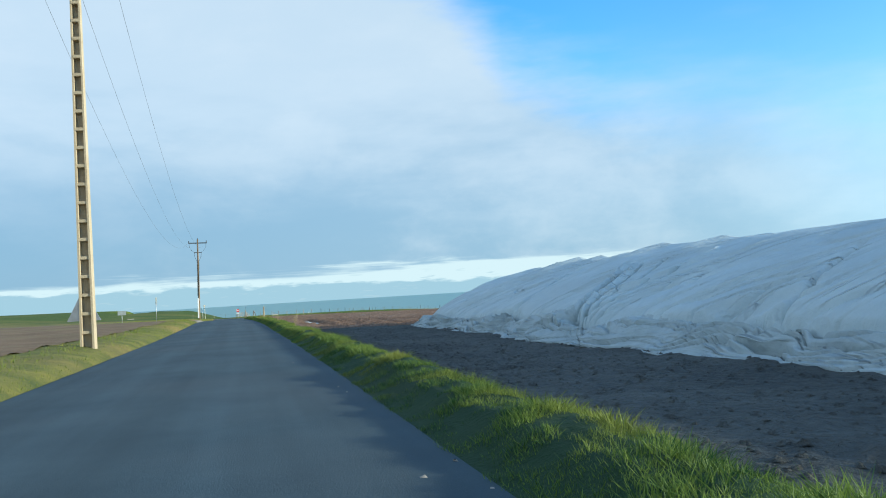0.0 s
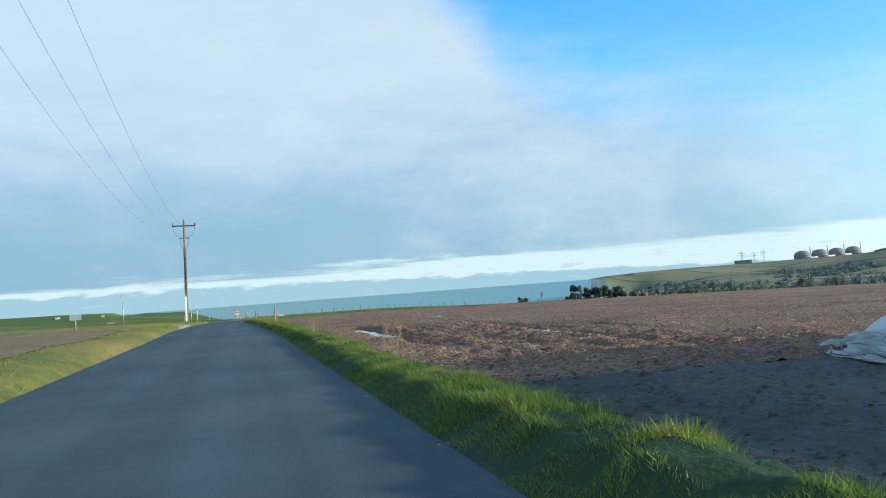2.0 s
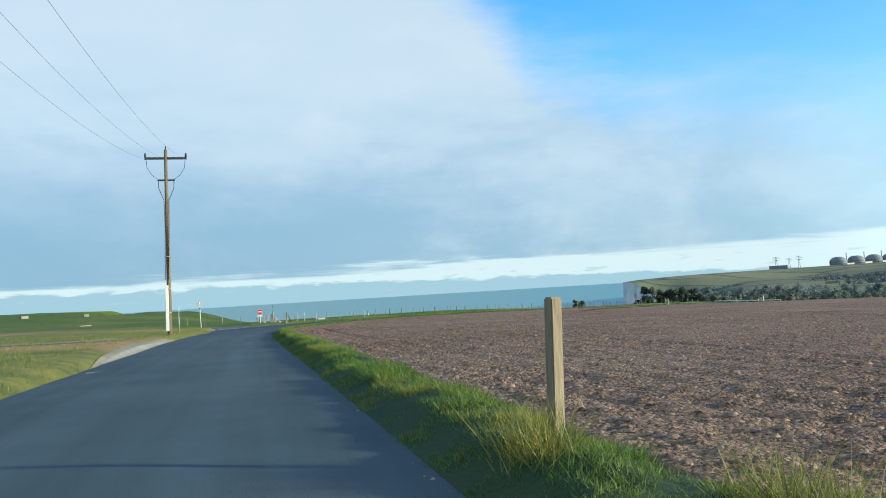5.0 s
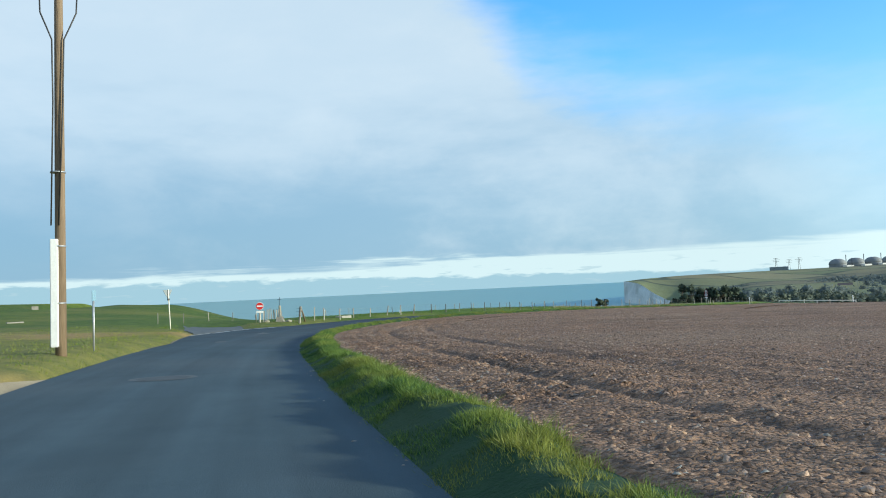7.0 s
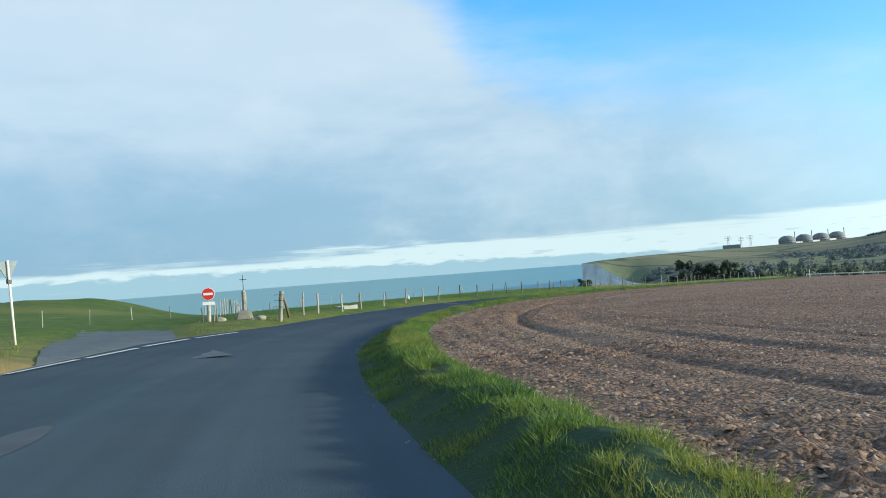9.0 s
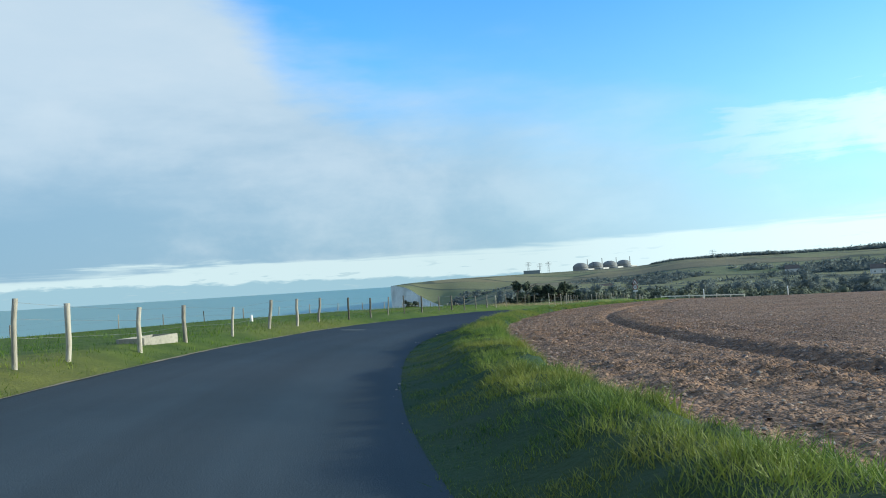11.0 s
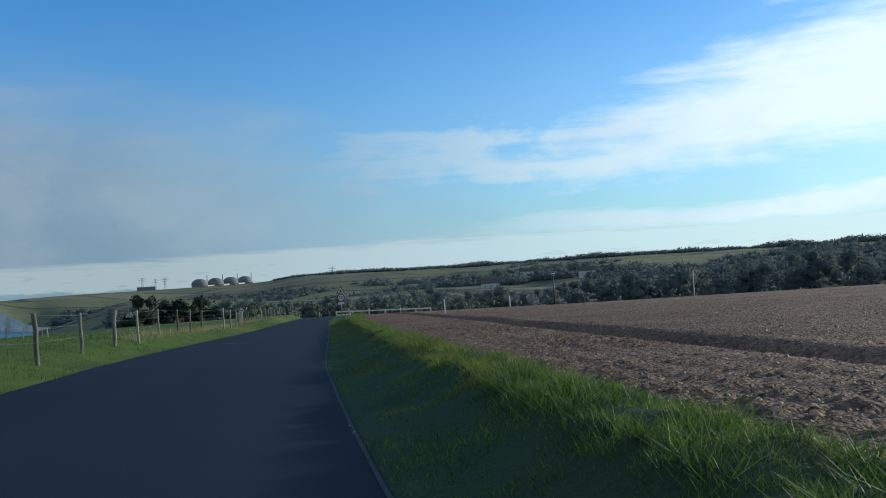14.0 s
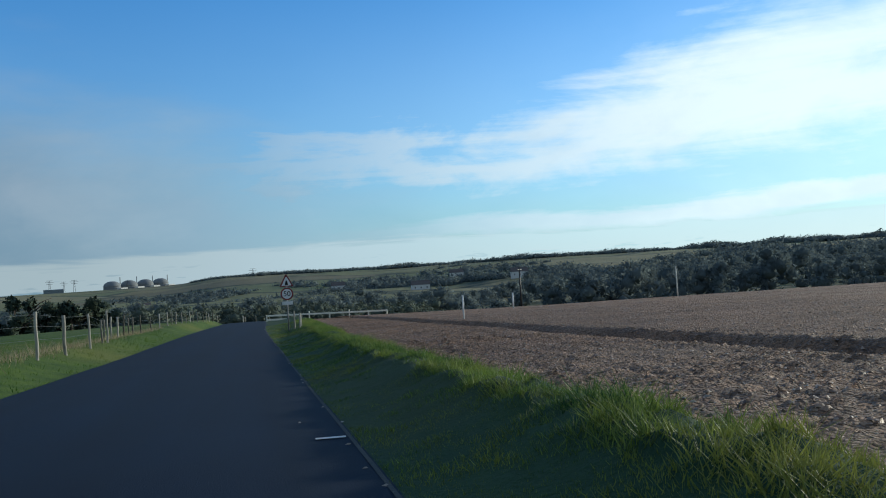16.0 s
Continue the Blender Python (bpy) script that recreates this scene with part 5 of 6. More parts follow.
# the roadside posts one by one: x, y, height, lean along the fence in degrees
ROADSIDE = [(3.71, 179.25, 1.15, 2), (4.66, 180.82, 1.08, 0), (6.29, 183.24, 1.0, 2), (7.86, 186.09, 0.96, 3), (9.8, 188.77, 0.88, 8), (12.09, 192.47, 1.02, 15), (13.91, 194.74, 1.06, 4), (15.82, 197.49, 1.05, 13),
            (18.52, 200.6, 1.05, -1), (20.83, 203.23, 1.0, -2), (23.12, 205.98, 1.02, 12), (25.27, 208.24, 1.09, 0), (27.6, 210.42, 1.06, 1), (30.62, 213.6, 0.95, -4), (32.54, 215.24, 1.03, -1)]
ROADSIDE += [(34.46, 216.65, 1.08, -3), (37.19, 219.51, 1.03, 2), (39.99, 222.36, 1.06, 8), (42.26, 224.44, 1.1, -5), (45.72, 228.05, 1.07, -2), (49.88, 232.33, 1.06, 4), (52.72, 235.05, 1.12, 4),
             (57.39, 239.95, 1.14, -1), (62.06, 243.48, 1.40, 2), (64.66, 245.83, 1.3, 3), (68.39, 249.44, 1.36, 1), (71.64, 252.89, 1.04, 12), (72.41, 253.49, 1.45, 2)]
for s_now in (281.0, 283.4, 285.9, 288.2, 290.3, 292.2, 296.4, 302.0, 306.6, 311.4, 314.4, 317.2, 321.4, 324.6, 327.6, 329.8, 334.0, 339.8, 343.5, 347.6, 354.0, 362.6, 366.0):
    x, y, zr = at_road(np.array(s_now), np.array(np.interp(s_now, *FENCE_L)))
    ROADSIDE.append((float(x), float(y), rnd.uniform(0.95, 1.25), rnd.gauss(0, 4)))
fence("roadside_fence", "line of weathered wooden fence posts with wire along the lane", [(x, y, ground_left(x, y)) for x, y, h, a in ROADSIDE], (0.45, 0.75, 1.0), rnd, shapes=[(h, a) for x, y, h, a in ROADSIDE])

places = []
for k in range(26):
    s_now, l_now = 182 + k * 4.2, -24.0 - 4 * math.sin(k * 0.25)
    x, y, zr = at_road(np.array(s_now), np.array(l_now))
    places.append((float(x), float(y), float(left_height(np.array(s_now), np.array(l_now)))))
fence("cliff_fence", "sparse thin fence posts near the cliff edge", places, (0.6, 0.95), rnd, 0.9, 0.003)
places = []
for k in range(16):
    x, y = -1.2 + 1.0 * k * 0.2, 186.2 + k * 1.9
    places.append((x, y, ground_left(x, y)))
fence("junction_fence", "close-set weathered fence posts behind the wayside cross", places, (0.5, 0.9), rnd)


def corner_post():
    x, y = 2.27, 175.6
    z = ground_left(x, y)
    root = thing("corner_post", pose(x, y, z + 0.1, 0, 6, 0), "thick weathered fence corner post with a leaning strut", "fence post")
    part("post", post_mesh(1.28, 0.10, 11), POST_WOOD, root)
    part("strut", tube(bmesh.new(), [(0.05, 0.02, 1.12), (0.34, 1.1, 0.58), (0.62, 2.2, -0.1)], [0.055, 0.06, 0.06], 8), POLE_WOOD, root, "dark leaning strut")
    for h in (0.55, 0.85, 1.1):
        part("wire_wrap", tube(bmesh.new(), [(0, 0, h), (0, 0, h + 0.025)], 0.115, 10), DARK, root)
        part("wire_end", tube(bmesh.new(), [(-0.08, -0.05, h), (-0.22, -0.08, h + 0.02), (-0.34, -0.06, h - 0.03)], 0.009, 5), DARK, root)
    return root


corner_post()


def trough():
    x, y = 6.83, 185.42
    z = ground_left(x, y)
    root = thing("trough", pose(x, y, z - 0.12, 0, 0, 52), "low white concrete trough in the grass by the fence", "trough")
    for nm, b in (("side", (-0.85, -0.36, -0.1, 0.85, -0.28, 0.27)), ("side", (-0.85, 0.28, -0.1, 0.85, 0.36, 0.27)), ("end", (-0.85, -0.28, -0.1, -0.77, 0.28, 0.27)), ("end", (0.77, -0.28, -0.1, 0.85, 0.28, 0.27)), ("floor", (-0.77, -0.28, -0.1, 0.77, 0.28, 0.08))):
        part(nm, box(bmesh.new(), *b, 0.012), OLD_STONE if nm == "end" else TROUGH, root)
    return root


trough()


def marker(x, y, h, r, mat, label, category="marker"):
    bm = tube(bmesh.new(), [(0, 0, -0.1), (0, 0, h * 0.5), (0, 0, h)], [r, r, r * 0.7], 10)
    ob = part("marker_post", bm, mat)
    ob.location = (x, y, ground_left(x, y))
    return tagged(ob, label, category)


marker(16.2, 208.9, 0.36, 0.09, WHITE, "small white marker stub in the grass")


def field_ground(x, y):
    return float(field_height(np.array([x]), np.array([y]))[0])


def field_post():
    x, y = 2.0, 80.6
    root = thing("field_post", pose(x, y, -0.35, 0, 2.5, 15), "short square weathered wooden post in the grass bank", "post")
    part("post", box(bmesh.new(), -0.052, -0.052, -0.3, 0.052, 0.052, 0.94, 0.012), POST_TAN, root)
    return root


field_post()


def speed_sign():
    s0, l0 = 286.0, 2.5
    x, y, zr = at_road(np.array(s0), np.array(l0))
    root = thing("speed_sign", pose(float(x), float(y), float(zr) + 0.38, 0, 0, -47), "post with triangular warning sign above a round 50 speed sign", "road sign")
    part("post", tube(bmesh.new(), [(0, 0, -0.4), (0, 0, 2.9)], 0.04, 8), STEEL, root)
    cz, r = 1.85, 0.36
    part("rim", plate(bmesh.new(), disc(r, cz), -0.08, -0.05), RED_SHADED, root, "red rim darkened for shade")
    face = part("panel", plate(bmesh.new(), disc(r * 0.78, cz), -0.088, -0.06), WHITE, root, "white disc")
    tc = bpy.data.curves.new("figures", "FONT")
    tc.body, tc.size, tc.align_x, tc.align_y, tc.extrude = "50", 0.42, "CENTER", "CENTER", 0.004
    tmp = bpy.data.objects.new("figures", tc)
    me = bpy.data.meshes.new_from_object(tmp)
    bpy.data.objects.remove(tmp)
    me.materials.append(BLACK)
    fig = new("figures", me)
    fig.parent = face
    fig.matrix_basis = pose(0, -0.094, cz, 90, 0, 0)
    fig["label"] = "black figures 50"
    tri = lambda k, c: [(-0.40 * k, c - 0.23 * k), (0.40 * k, c - 0.23 * k), (0.04 * k, c + 0.46 * k), (-0.04 * k, c + 0.46 * k)]
    warn = part("warning_panel", plate(bmesh.new(), tri(1.0, 2.50), -0.08, -0.05), RED_SHADED, root, "triangular warning panel with red rim")
    part("warning_face", plate(bmesh.new(), tri(0.72, 2.49), -0.088, -0.06), WHITE, warn)
    part("warning_symbol", plate(bmesh.new(), [(-0.10, 2.36), (0.10, 2.36), (0.03, 2.62), (-0.03, 2.62)], -0.094, -0.08), BLACK, warn)
    part("lower_panel", box(bmesh.new(), -0.30, -0.08, 1.22, 0.30, -0.05, 1.42, 0.01), WHITE, root, "small white panel")
    return root


speed_sign()


def rail_fence():
    """A low cream rail that runs off along the foot of the field, with a short two-bar end by the lane."""
    x0, y0, z0 = 128.0, 293.2, -8.20
    root = thing("white_railing", pose(x0, y0, z0), "long low cream-painted timber rail at the field's end", "railing")
    pts = [Vector((2.72 * k, -1.275 * k, -0.11 * k)) for k in range(7)]
    for k, p in enumerate(pts):
        part("post", box(bmesh.new(), p.x - 0.07, p.y - 0.07, p.z - 0.3, p.x + 0.07, p.y + 0.07, p.z + (0.95 if k in (2, 4) else 0.72), 0.01), CREAM, root)
    for k_, (a, b) in enumerate(zip(pts, pts[1:])):
        for h in (0.60, 0.08) if k_ == 0 else (0.60,):
            bm = bmesh.new()
            q = [bm.verts.new((p.x, p.y + dy, p.z + h + dz)) for p in (a, b) for dy, dz in ((-0.13, -0.11), (-0.08, -0.11), (-0.08, 0.11), (-0.13, 0.11))]
            for k in range(4):
                bm.faces.new((q[k], q[(k + 1) % 4], q[4 + (k + 1) % 4], q[4 + k]))
            bm.faces.new(q[:4][::-1])
            bm.faces.new(q[4:])
            part("rail", bm, CREAM, root)
    return root


rail_fence()
for x, y, h, r, mat_, lab in ((87.1, 242.9, 1.3, 0.05, WHITE, "white stake at the field's edge"), (118, 254, 1.5, 0.08, WHITE, "white stake at the field's edge")):
    ob = part("stake", tube(bmesh.new(), [(0, 0, -0.4), (0, 0, h)], r, 8), mat_)
    ob.location = (x, y, field_ground(x, y))
    tagged(ob, lab, "stake", "field stakes")


for s0, l0, h in ((287.0, 2.9, 1.0), (287.6, 3.3, 0.8), (285.2, 3.1, 0.9)):
    x, y, zr = at_road(np.array(s0), np.array(l0))
    ob = part("stake", post_mesh(h, 0.05, int(s0 * 10)), POST_WOOD)
    ob.location = (float(x), float(y), float(zr) + 0.2)
    tagged(ob, "weathered wooden stake beside the speed sign", "stake", "stakes by the sign")


for s0, l0, h in ((375.0, -1.55, 1.35), (375.3, -1.25, 1.2), (376.5, 0.45, 1.3)):
    x, y, zr = at_road(np.array(s0), np.array(l0))
    ob = part("post", post_mesh(h, 0.09, int(s0 * 10)), POST_WOOD)
    ob.location = (float(x), float(y), float(zr))
    tagged(ob, "weathered wooden post where the lane turns away", "fence post", "posts at the far turn")


def plain_pole(x, y, zt, h, r, mat, label, arm=0.0):
    root = thing("far_pole", pose(x, y, zt - h), label, "utility pole", "poles in the valley")
    part("shaft", tube(bmesh.new(), [(0, 0, 0), (0, 0, h)], [r, r * 0.7], 8), mat, root)
    if arm:
        part("crossarm", box(bmesh.new(), -arm, -0.08, h - 0.6, arm, 0.08, h - 0.4), mat, root)
    return root


plain_pole(203, 291, -3.4, 9.0, 0.22, DARK, "dark wooden utility pole beyond the field", 1.0)
plain_pole(226, 264.6, -5.3, 8.0, 0.16, CREAM, "pale concrete pole beyond the field")


def slab(x, y, w, d, h, turn, label):
    ob = part("concrete_block", box(bmesh.new(), -w / 2, -d / 2, -0.3, w / 2, d / 2, h, 0.03), GUTTER_PALE)
    ob.matrix_world = pose(x, y, ground_left(x, y), 0, 0, turn)
    return tagged(ob, label, "concrete block", "blocks in the meadow")


slab(-30.5, 228, 0.8, 0.7, 0.45, 10, "pale concrete block on the grassy rise")
slab(-4.15, 97.3, 1.1, 0.8, 0.05, 8, "flat pale concrete slab at the lane's edge")
slab(-24, 194, 1.5, 0.6, 0.12, 25, "low pale concrete slab in the meadow")
slab(-39, 222, 1.2, 0.9, 0.4, 40, "pale concrete block on the grassy rise")

# ---- far things ----
def reactor(x, y, z, r):
    root = thing("containment_dome", pose(x, y, z), "grey concrete containment dome of a distant power station", "dome", "reactor domes")
    bm = bmesh.new()
    pts = [(r, 0), (r, r * 0.55)] + [(r * math.cos(a), r * 0.55 + r * 0.62 * math.sin(a)) for a in np.radians([10, 22, 35, 48, 61, 75])]
    sides = 28
    rings = [[bm.verts.new((q * math.cos(2 * math.pi * k / sides), q * math.sin(2 * math.pi * k / sides), h)) for k in range(sides)] for q, h in pts]
    for a, b in zip(rings, rings[1:]):
        for k in range(sides):
            bm.faces.new((a[k], a[(k + 1) % sides], b[(k + 1) % sides], b[k])).smooth = True
    bm.faces.new(rings[-1])
    part("shell", bm, DOME, root)
    part("ring_beam", tube(bmesh.new(), [(0, 0, r * 0.5), (0, 0, r * 0.58)], r * 1.03, 28), DOME, root)
    part("annex", box(bmesh.new(), -r * 0.1, -r * 1.7, -20, r * 0.9, -r * 0.7, r * 0.32), RENDER, root, "pale block")
    part("chimney", tube(bmesh.new(), [(r * 1.2, 0, -20), (r * 1.2, 0, r * 1.6)], r * 0.05, 8), DOME, root)
    return root


for k in range(4):
    u = k / 3
    reactor(2141 + 290 * u, 2824 + 66 * u, -4 + 4 * u, 31)


def pylon(x, y, z, h):
    root = thing("pylon", pose(x, y, z, 0, 0, -35), "distant steel lattice power pylon", "pylon", "far pylons")
    for sx_ in (-1, 1):
        part("leg", tube(bmesh.new(), [(sx_ * h * 0.10, 0, -8), (sx_ * h * 0.02, 0, h)], h * 0.012, 5), DARK, root)
    for q, w in ((0.72, 0.24), (0.86, 0.30), (0.98, 0.2)):
        part("crossarm", tube(bmesh.new(), [(-w * h, 0, q * h), (w * h, 0, q * h)], h * 0.010, 5), DARK, root)
    for q in (0.15, 0.35, 0.55):
        w = 0.10 - 0.08 * q
        part("brace", tube(bmesh.new(), [(-w * h, 0, q * h), ((w - 0.016) * h, 0, (q + 0.2) * h)], h * 0.007, 4), DARK, root)
    return root


for b_, h_ in ((35.1, 42), (35.9, 36), (36.5, 40), (39.6, 30), (47.5, 45)):
    d = 2900
    pylon(30 + d * math.sin(radians(b_)), 190 + d * math.cos(radians(b_)), -2, h_)


def building(x, y, z, w, d, h, turn, label, roof_mat=ROOF, wall_mat=RENDER, pitch=0.45, windows=3):
    root = thing("house", pose(x, y, z, 0, 0, turn), label, "house", "houses in the valley")
    part("wall", box(bmesh.new(), -w / 2, -d / 2, -3, w / 2, d / 2, h), wall_mat, root)
    bm = bmesh.new()
    e, t = 0.4, h + d * pitch
    a = [bm.verts.new(p) for p in ((-w / 2 - e, -d / 2 - e, h - 0.1), (w / 2 + e, -d / 2 - e, h - 0.1), (w / 2 + e, d / 2 + e, h - 0.1), (-w / 2 - e, d / 2 + e, h - 0.1), (-w / 2 - e, 0, t), (w / 2 + e, 0, t))]
    for f in ((0, 1, 5, 4), (2, 3, 4, 5), (0, 4, 3), (1, 2, 5), (3, 2, 1, 0)):
        bm.faces.new([a[k] for k in f])
    part("roof", bm, roof_mat, root)
    part("chimney", box(bmesh.new(), w * 0.3, -0.4, h, w * 0.3 + 0.8, 0.4, t + 0.9), roof_mat, root)
    for k in range(windows):
        c = -w / 2 + w * (k + 0.5) / windows
        part("window", box(bmesh.new(), c - 0.55, -d / 2 - 0.06, h * 0.4, c + 0.55, -d / 2 + 0.05, h * 0.4 + 1.3), GLASS_DARK, root)
    return root


shed = head_point(35.3, 0.96)
building(shed[0], shed[1], shed[2] + 2, 52, 20, 8, -35, "long dark flat shed on the distant headland", STEEL_DULL, STEEL_DULL, 0.06, 2)
for b_, u_, w_, lab in ((31.8, 0.02, 16, "white-walled house among trees"), (33.0, 0.05, 14, "white-walled house among trees"), (34.6, 0.03, 18, "white-walled house among trees"), (36.2, 0.06, 14, "pale house with dark roof in the valley"),
                        (38.0, 0.04, 16, "pale house with dark roof in the valley"), (40.2, 0.05, 15, "pale house with dark roof in the valley"), (52.5, 0.10, 14, "pale house with dark roof on the hillside"), (57.8, 0.03, 17, "white house on the green hillside"),
                        (60.5, 0.20, 15, "pale house with dark roof on the hillside"), (64.5, 0.12, 16, "pale house with dark roof on the hillside")):
    hx, hy, hz = head_point(b_, u_)
    building(hx, hy, hz + 1, w_, 9, 5.5, -b_ + 8, lab)


normals = []  # soft normals of the sprays made since the last mesh


def crown_faces(c, radius, n, leaf, r, lumps=6):
    """Many small leaf sprays in a few lumps about c."""
    cs = c + r.normal(0, 0.42, (lumps, 3)) * radius
    k = r.integers(0, lumps, n)
    d = r.normal(0, 1, (n, 3))
    d /= np.linalg.norm(d, axis=1)[:, None]
    p = cs[k] + d * radius * 0.55 * r.uniform(0.5, 1.0, (n, 1))
    a, b = r.normal(0, 1, (n, 3)) * leaf, r.normal(0, 1, (n, 3)) * leaf
    t = np.stack([p - a * 0.5, p + a * 0.5 + b * 0.2, p + b], 1)
    out = (p - c) / radius
    inward = np.einsum("ij,ij->i", np.cross(t[:, 1] - t[:, 0], t[:, 2] - t[:, 0]), out) < 0
    t[inward] = t[inward][:, ::-1]
    normals.append(np.repeat(out / np.linalg.norm(out, axis=1)[:, None], 3, 0))
    return t


def spray_mesh(name, tri, mat):
    v = tri.reshape(-1, 3)
    me = mesh_np(name, v, np.arange(len(v)).reshape(-1, 3), mat, True)
    me.normals_split_custom_set_from_vertices(np.concatenate(normals))
    normals.clear()
    return me


def tree(name, x, y, z, h, width, label, mat, r, leaves=1600, spread_top=False):
    root = thing(name, pose(x, y, z), label, "tree", "trees beyond the field")
    bm = bmesh.new()
    lean = r.normal(0, 0.05 * h)
    tube(bm, [(0, 0, -2), (lean * 0.3, 0, h * 0.3), (lean, 0, h * 0.75)], [h * 0.035, h * 0.026, h * 0.012], 7)
    for k in range(5):
        a, q = r.uniform(0, 6.28), r.uniform(0.35, 0.7)
        tube(bm, [(lean * q, 0, h * q), (lean * q + math.cos(a) * width * 0.25, math.sin(a) * width * 0.25, h * (q + 0.14)), (lean * q + math.cos(a) * width * 0.45, math.sin(a) * width * 0.45, h * (q + 0.2))], [h * 0.014, h * 0.009, h * 0.004], 5)
    part("trunk", bm, BARK, root)
    tris = []
    for k in range(9):
        a, rad_ = r.uniform(0, 6.28), width * 0.42 * math.sqrt(r.uniform(0, 1))
        hz = h * r.uniform(0.18, 0.9)
        tris.append(crown_faces(np.array((math.cos(a) * rad_ + lean, math.sin(a) * rad_, hz)), np.array((width * 0.20, width * 0.20, h * 0.13)), leaves // 9, width * 0.045, r))
    ob = new("crown", spray_mesh("crown", np.concatenate(tris), mat))
    ob.parent = root
    return root


tr = np.random.default_rng(12)
for x, y, top_z, h, w in ((139.5, 363, -3.2, 8, 8), (145, 366, -2.6, 8.5, 9), (151, 363, -3.4, 8, 9), (157, 369, -4.4, 7, 9), (164, 372, -5.4, 7, 10), (143.5, 439, -8.6, 4.2, 7)):
    tree("tree", x, y, top_z - h * 1.25, h * 1.25, w, "dark windswept pine tree beyond the field", PINE, tr, 3200)

# woods: trees of lumpy crowns with twig sprays at their skin
BALLS = []
for level in (1, 2):
    ball = bmesh.new()
    bmesh.ops.create_icosphere(ball, subdivisions=level, radius=1.0)
    BALLS.append((np.array([v.co[:] for v in ball.verts]), np.array([[v.index for v in f.verts] for f in ball.faces])))
    ball.free()


def lump(c, radius, r, sprays, size, level=0):
    """One uneven lump of crown, as triangles, with twigs round it."""
    ball_v, ball_f = BALLS[level]
    v = ball_v * r.uniform(0.40, 0.75, (len(ball_v), 1))
    t = (v * radius + c)[ball_f]
    n_ = ball_v[ball_f].reshape(-1, 3)
    normals.append(n_)
    d = r.normal(0, 1, (sprays, 3))
    d /= np.linalg.norm(d, axis=1)[:, None]
    d[:, 2] = np.abs(d[:, 2]) * 1.2 - 0.3
    p = c + d * radius * r.uniform(0.6, 1.2, (sprays, 1))
    a, b = r.normal(0, 1, (sprays, 3)) * size, r.normal(0, 1, (sprays, 3)) * size
    q = np.stack([p - a * 0.5, p + a * 0.5 + b * 0.2, p + b], 1)
    inward = np.einsum("ij,ij->i", np.cross(q[:, 1] - q[:, 0], q[:, 2] - q[:, 0]), d) < 0
    q[inward] = q[inward][:, ::-1]
    normals.append(np.repeat(d / np.linalg.norm(d, axis=1)[:, None], 3, 0))
    return np.concatenate([t, q])


wr_ = np.random.default_rng(21)
tris = []
for k in range(900):  # belt of trees in the valley
    b_ = wr_.uniform(33, 100) if k < 560 else wr_.uniform(33, 62)
    d = wr_.uniform(340, 640) if b_ > 58 else wr_.uniform(430, 760)
    x, y = 36 + d * math.sin(radians(b_)), 211 + d * math.cos(radians(b_))
    top_el = np.interp(b_, [30, 45, 58, 61, 64, 68, 76, 83, 100], [-1.2, -1.0, -1.4, -1.3, -0.9, -0.55, -0.35, 0.05, 0.25])
    top_el += 0.8 * float(ripple(np.array([b_ / 2.2]), np.array([d / 200]), 95, 3)[0]) - wr_.uniform(0, 1.0)
    zt = -3 + d * math.tan(radians(top_el))
    w = wr_.uniform(2.6, 5.5)
    tall = wr_.uniform(0.8, 1.5)
    for q in range(5):
        off = wr_.normal(0, 0.75 * w, 3) * (1, 1, 0.4)
        tris.append(lump(np.array((x, y, zt - w * (0.7 + 0.62 * q) * tall)) + off * min(1, 0.35 + 0.3 * q), np.array((w, w, w * 0.85 * tall)) * wr_.uniform(0.75, 1.1), wr_, 110 if q < 3 else 40, w * 0.17))
for k in range(3000):  # scrub and copses on the slopes
    b_ = wr_.uniform(29.5, 95)
    u_ = wr_.uniform(0.0, 0.14) if wr_.uniform() < 0.66 else wr_.uniform(0.1, 0.55 if b_ > 58 else 0.24)
    x, y, z = head_point(b_, u_)
    if ripple(np.array([x / 140]), np.array([y / 140]), 90, 2)[0] < -0.22 + 0.42 * u_:
        continue
    w = wr_.uniform(4, 8) * (1 + 0.6 * u_)
    tris.append(lump(np.array((x, y, z + w * 0.2)), np.array((w * 1.3, w * 1.3, w * 0.75)), wr_, 44, w * 0.22))
for k in range(2600):  # wooded skyline
    b_ = wr_.uniform(43.5, 100)
    x, y, z = head_point(b_, wr_.uniform(0.84, 0.995))
    w = (wr_.uniform(5, 7.5) if b_ < 57 else wr_.uniform(3.5, 8)) * (1.0 + (0.35 if b_ < 57 else 0.9) * float(ripple(np.array([b_ / 1.6]), np.array([0.0]), 97, 2)[0]))
    tris.append(lump(np.array((x, y, z + w * 0.25)), np.array((w * 1.4, w * 1.4, w * 0.8)), wr_, 26, w * 0.20))
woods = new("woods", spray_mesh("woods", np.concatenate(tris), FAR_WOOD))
tagged(woods, "woods and hedges on far slopes, pale blue-grey for haze", "woods", kind="stuff")


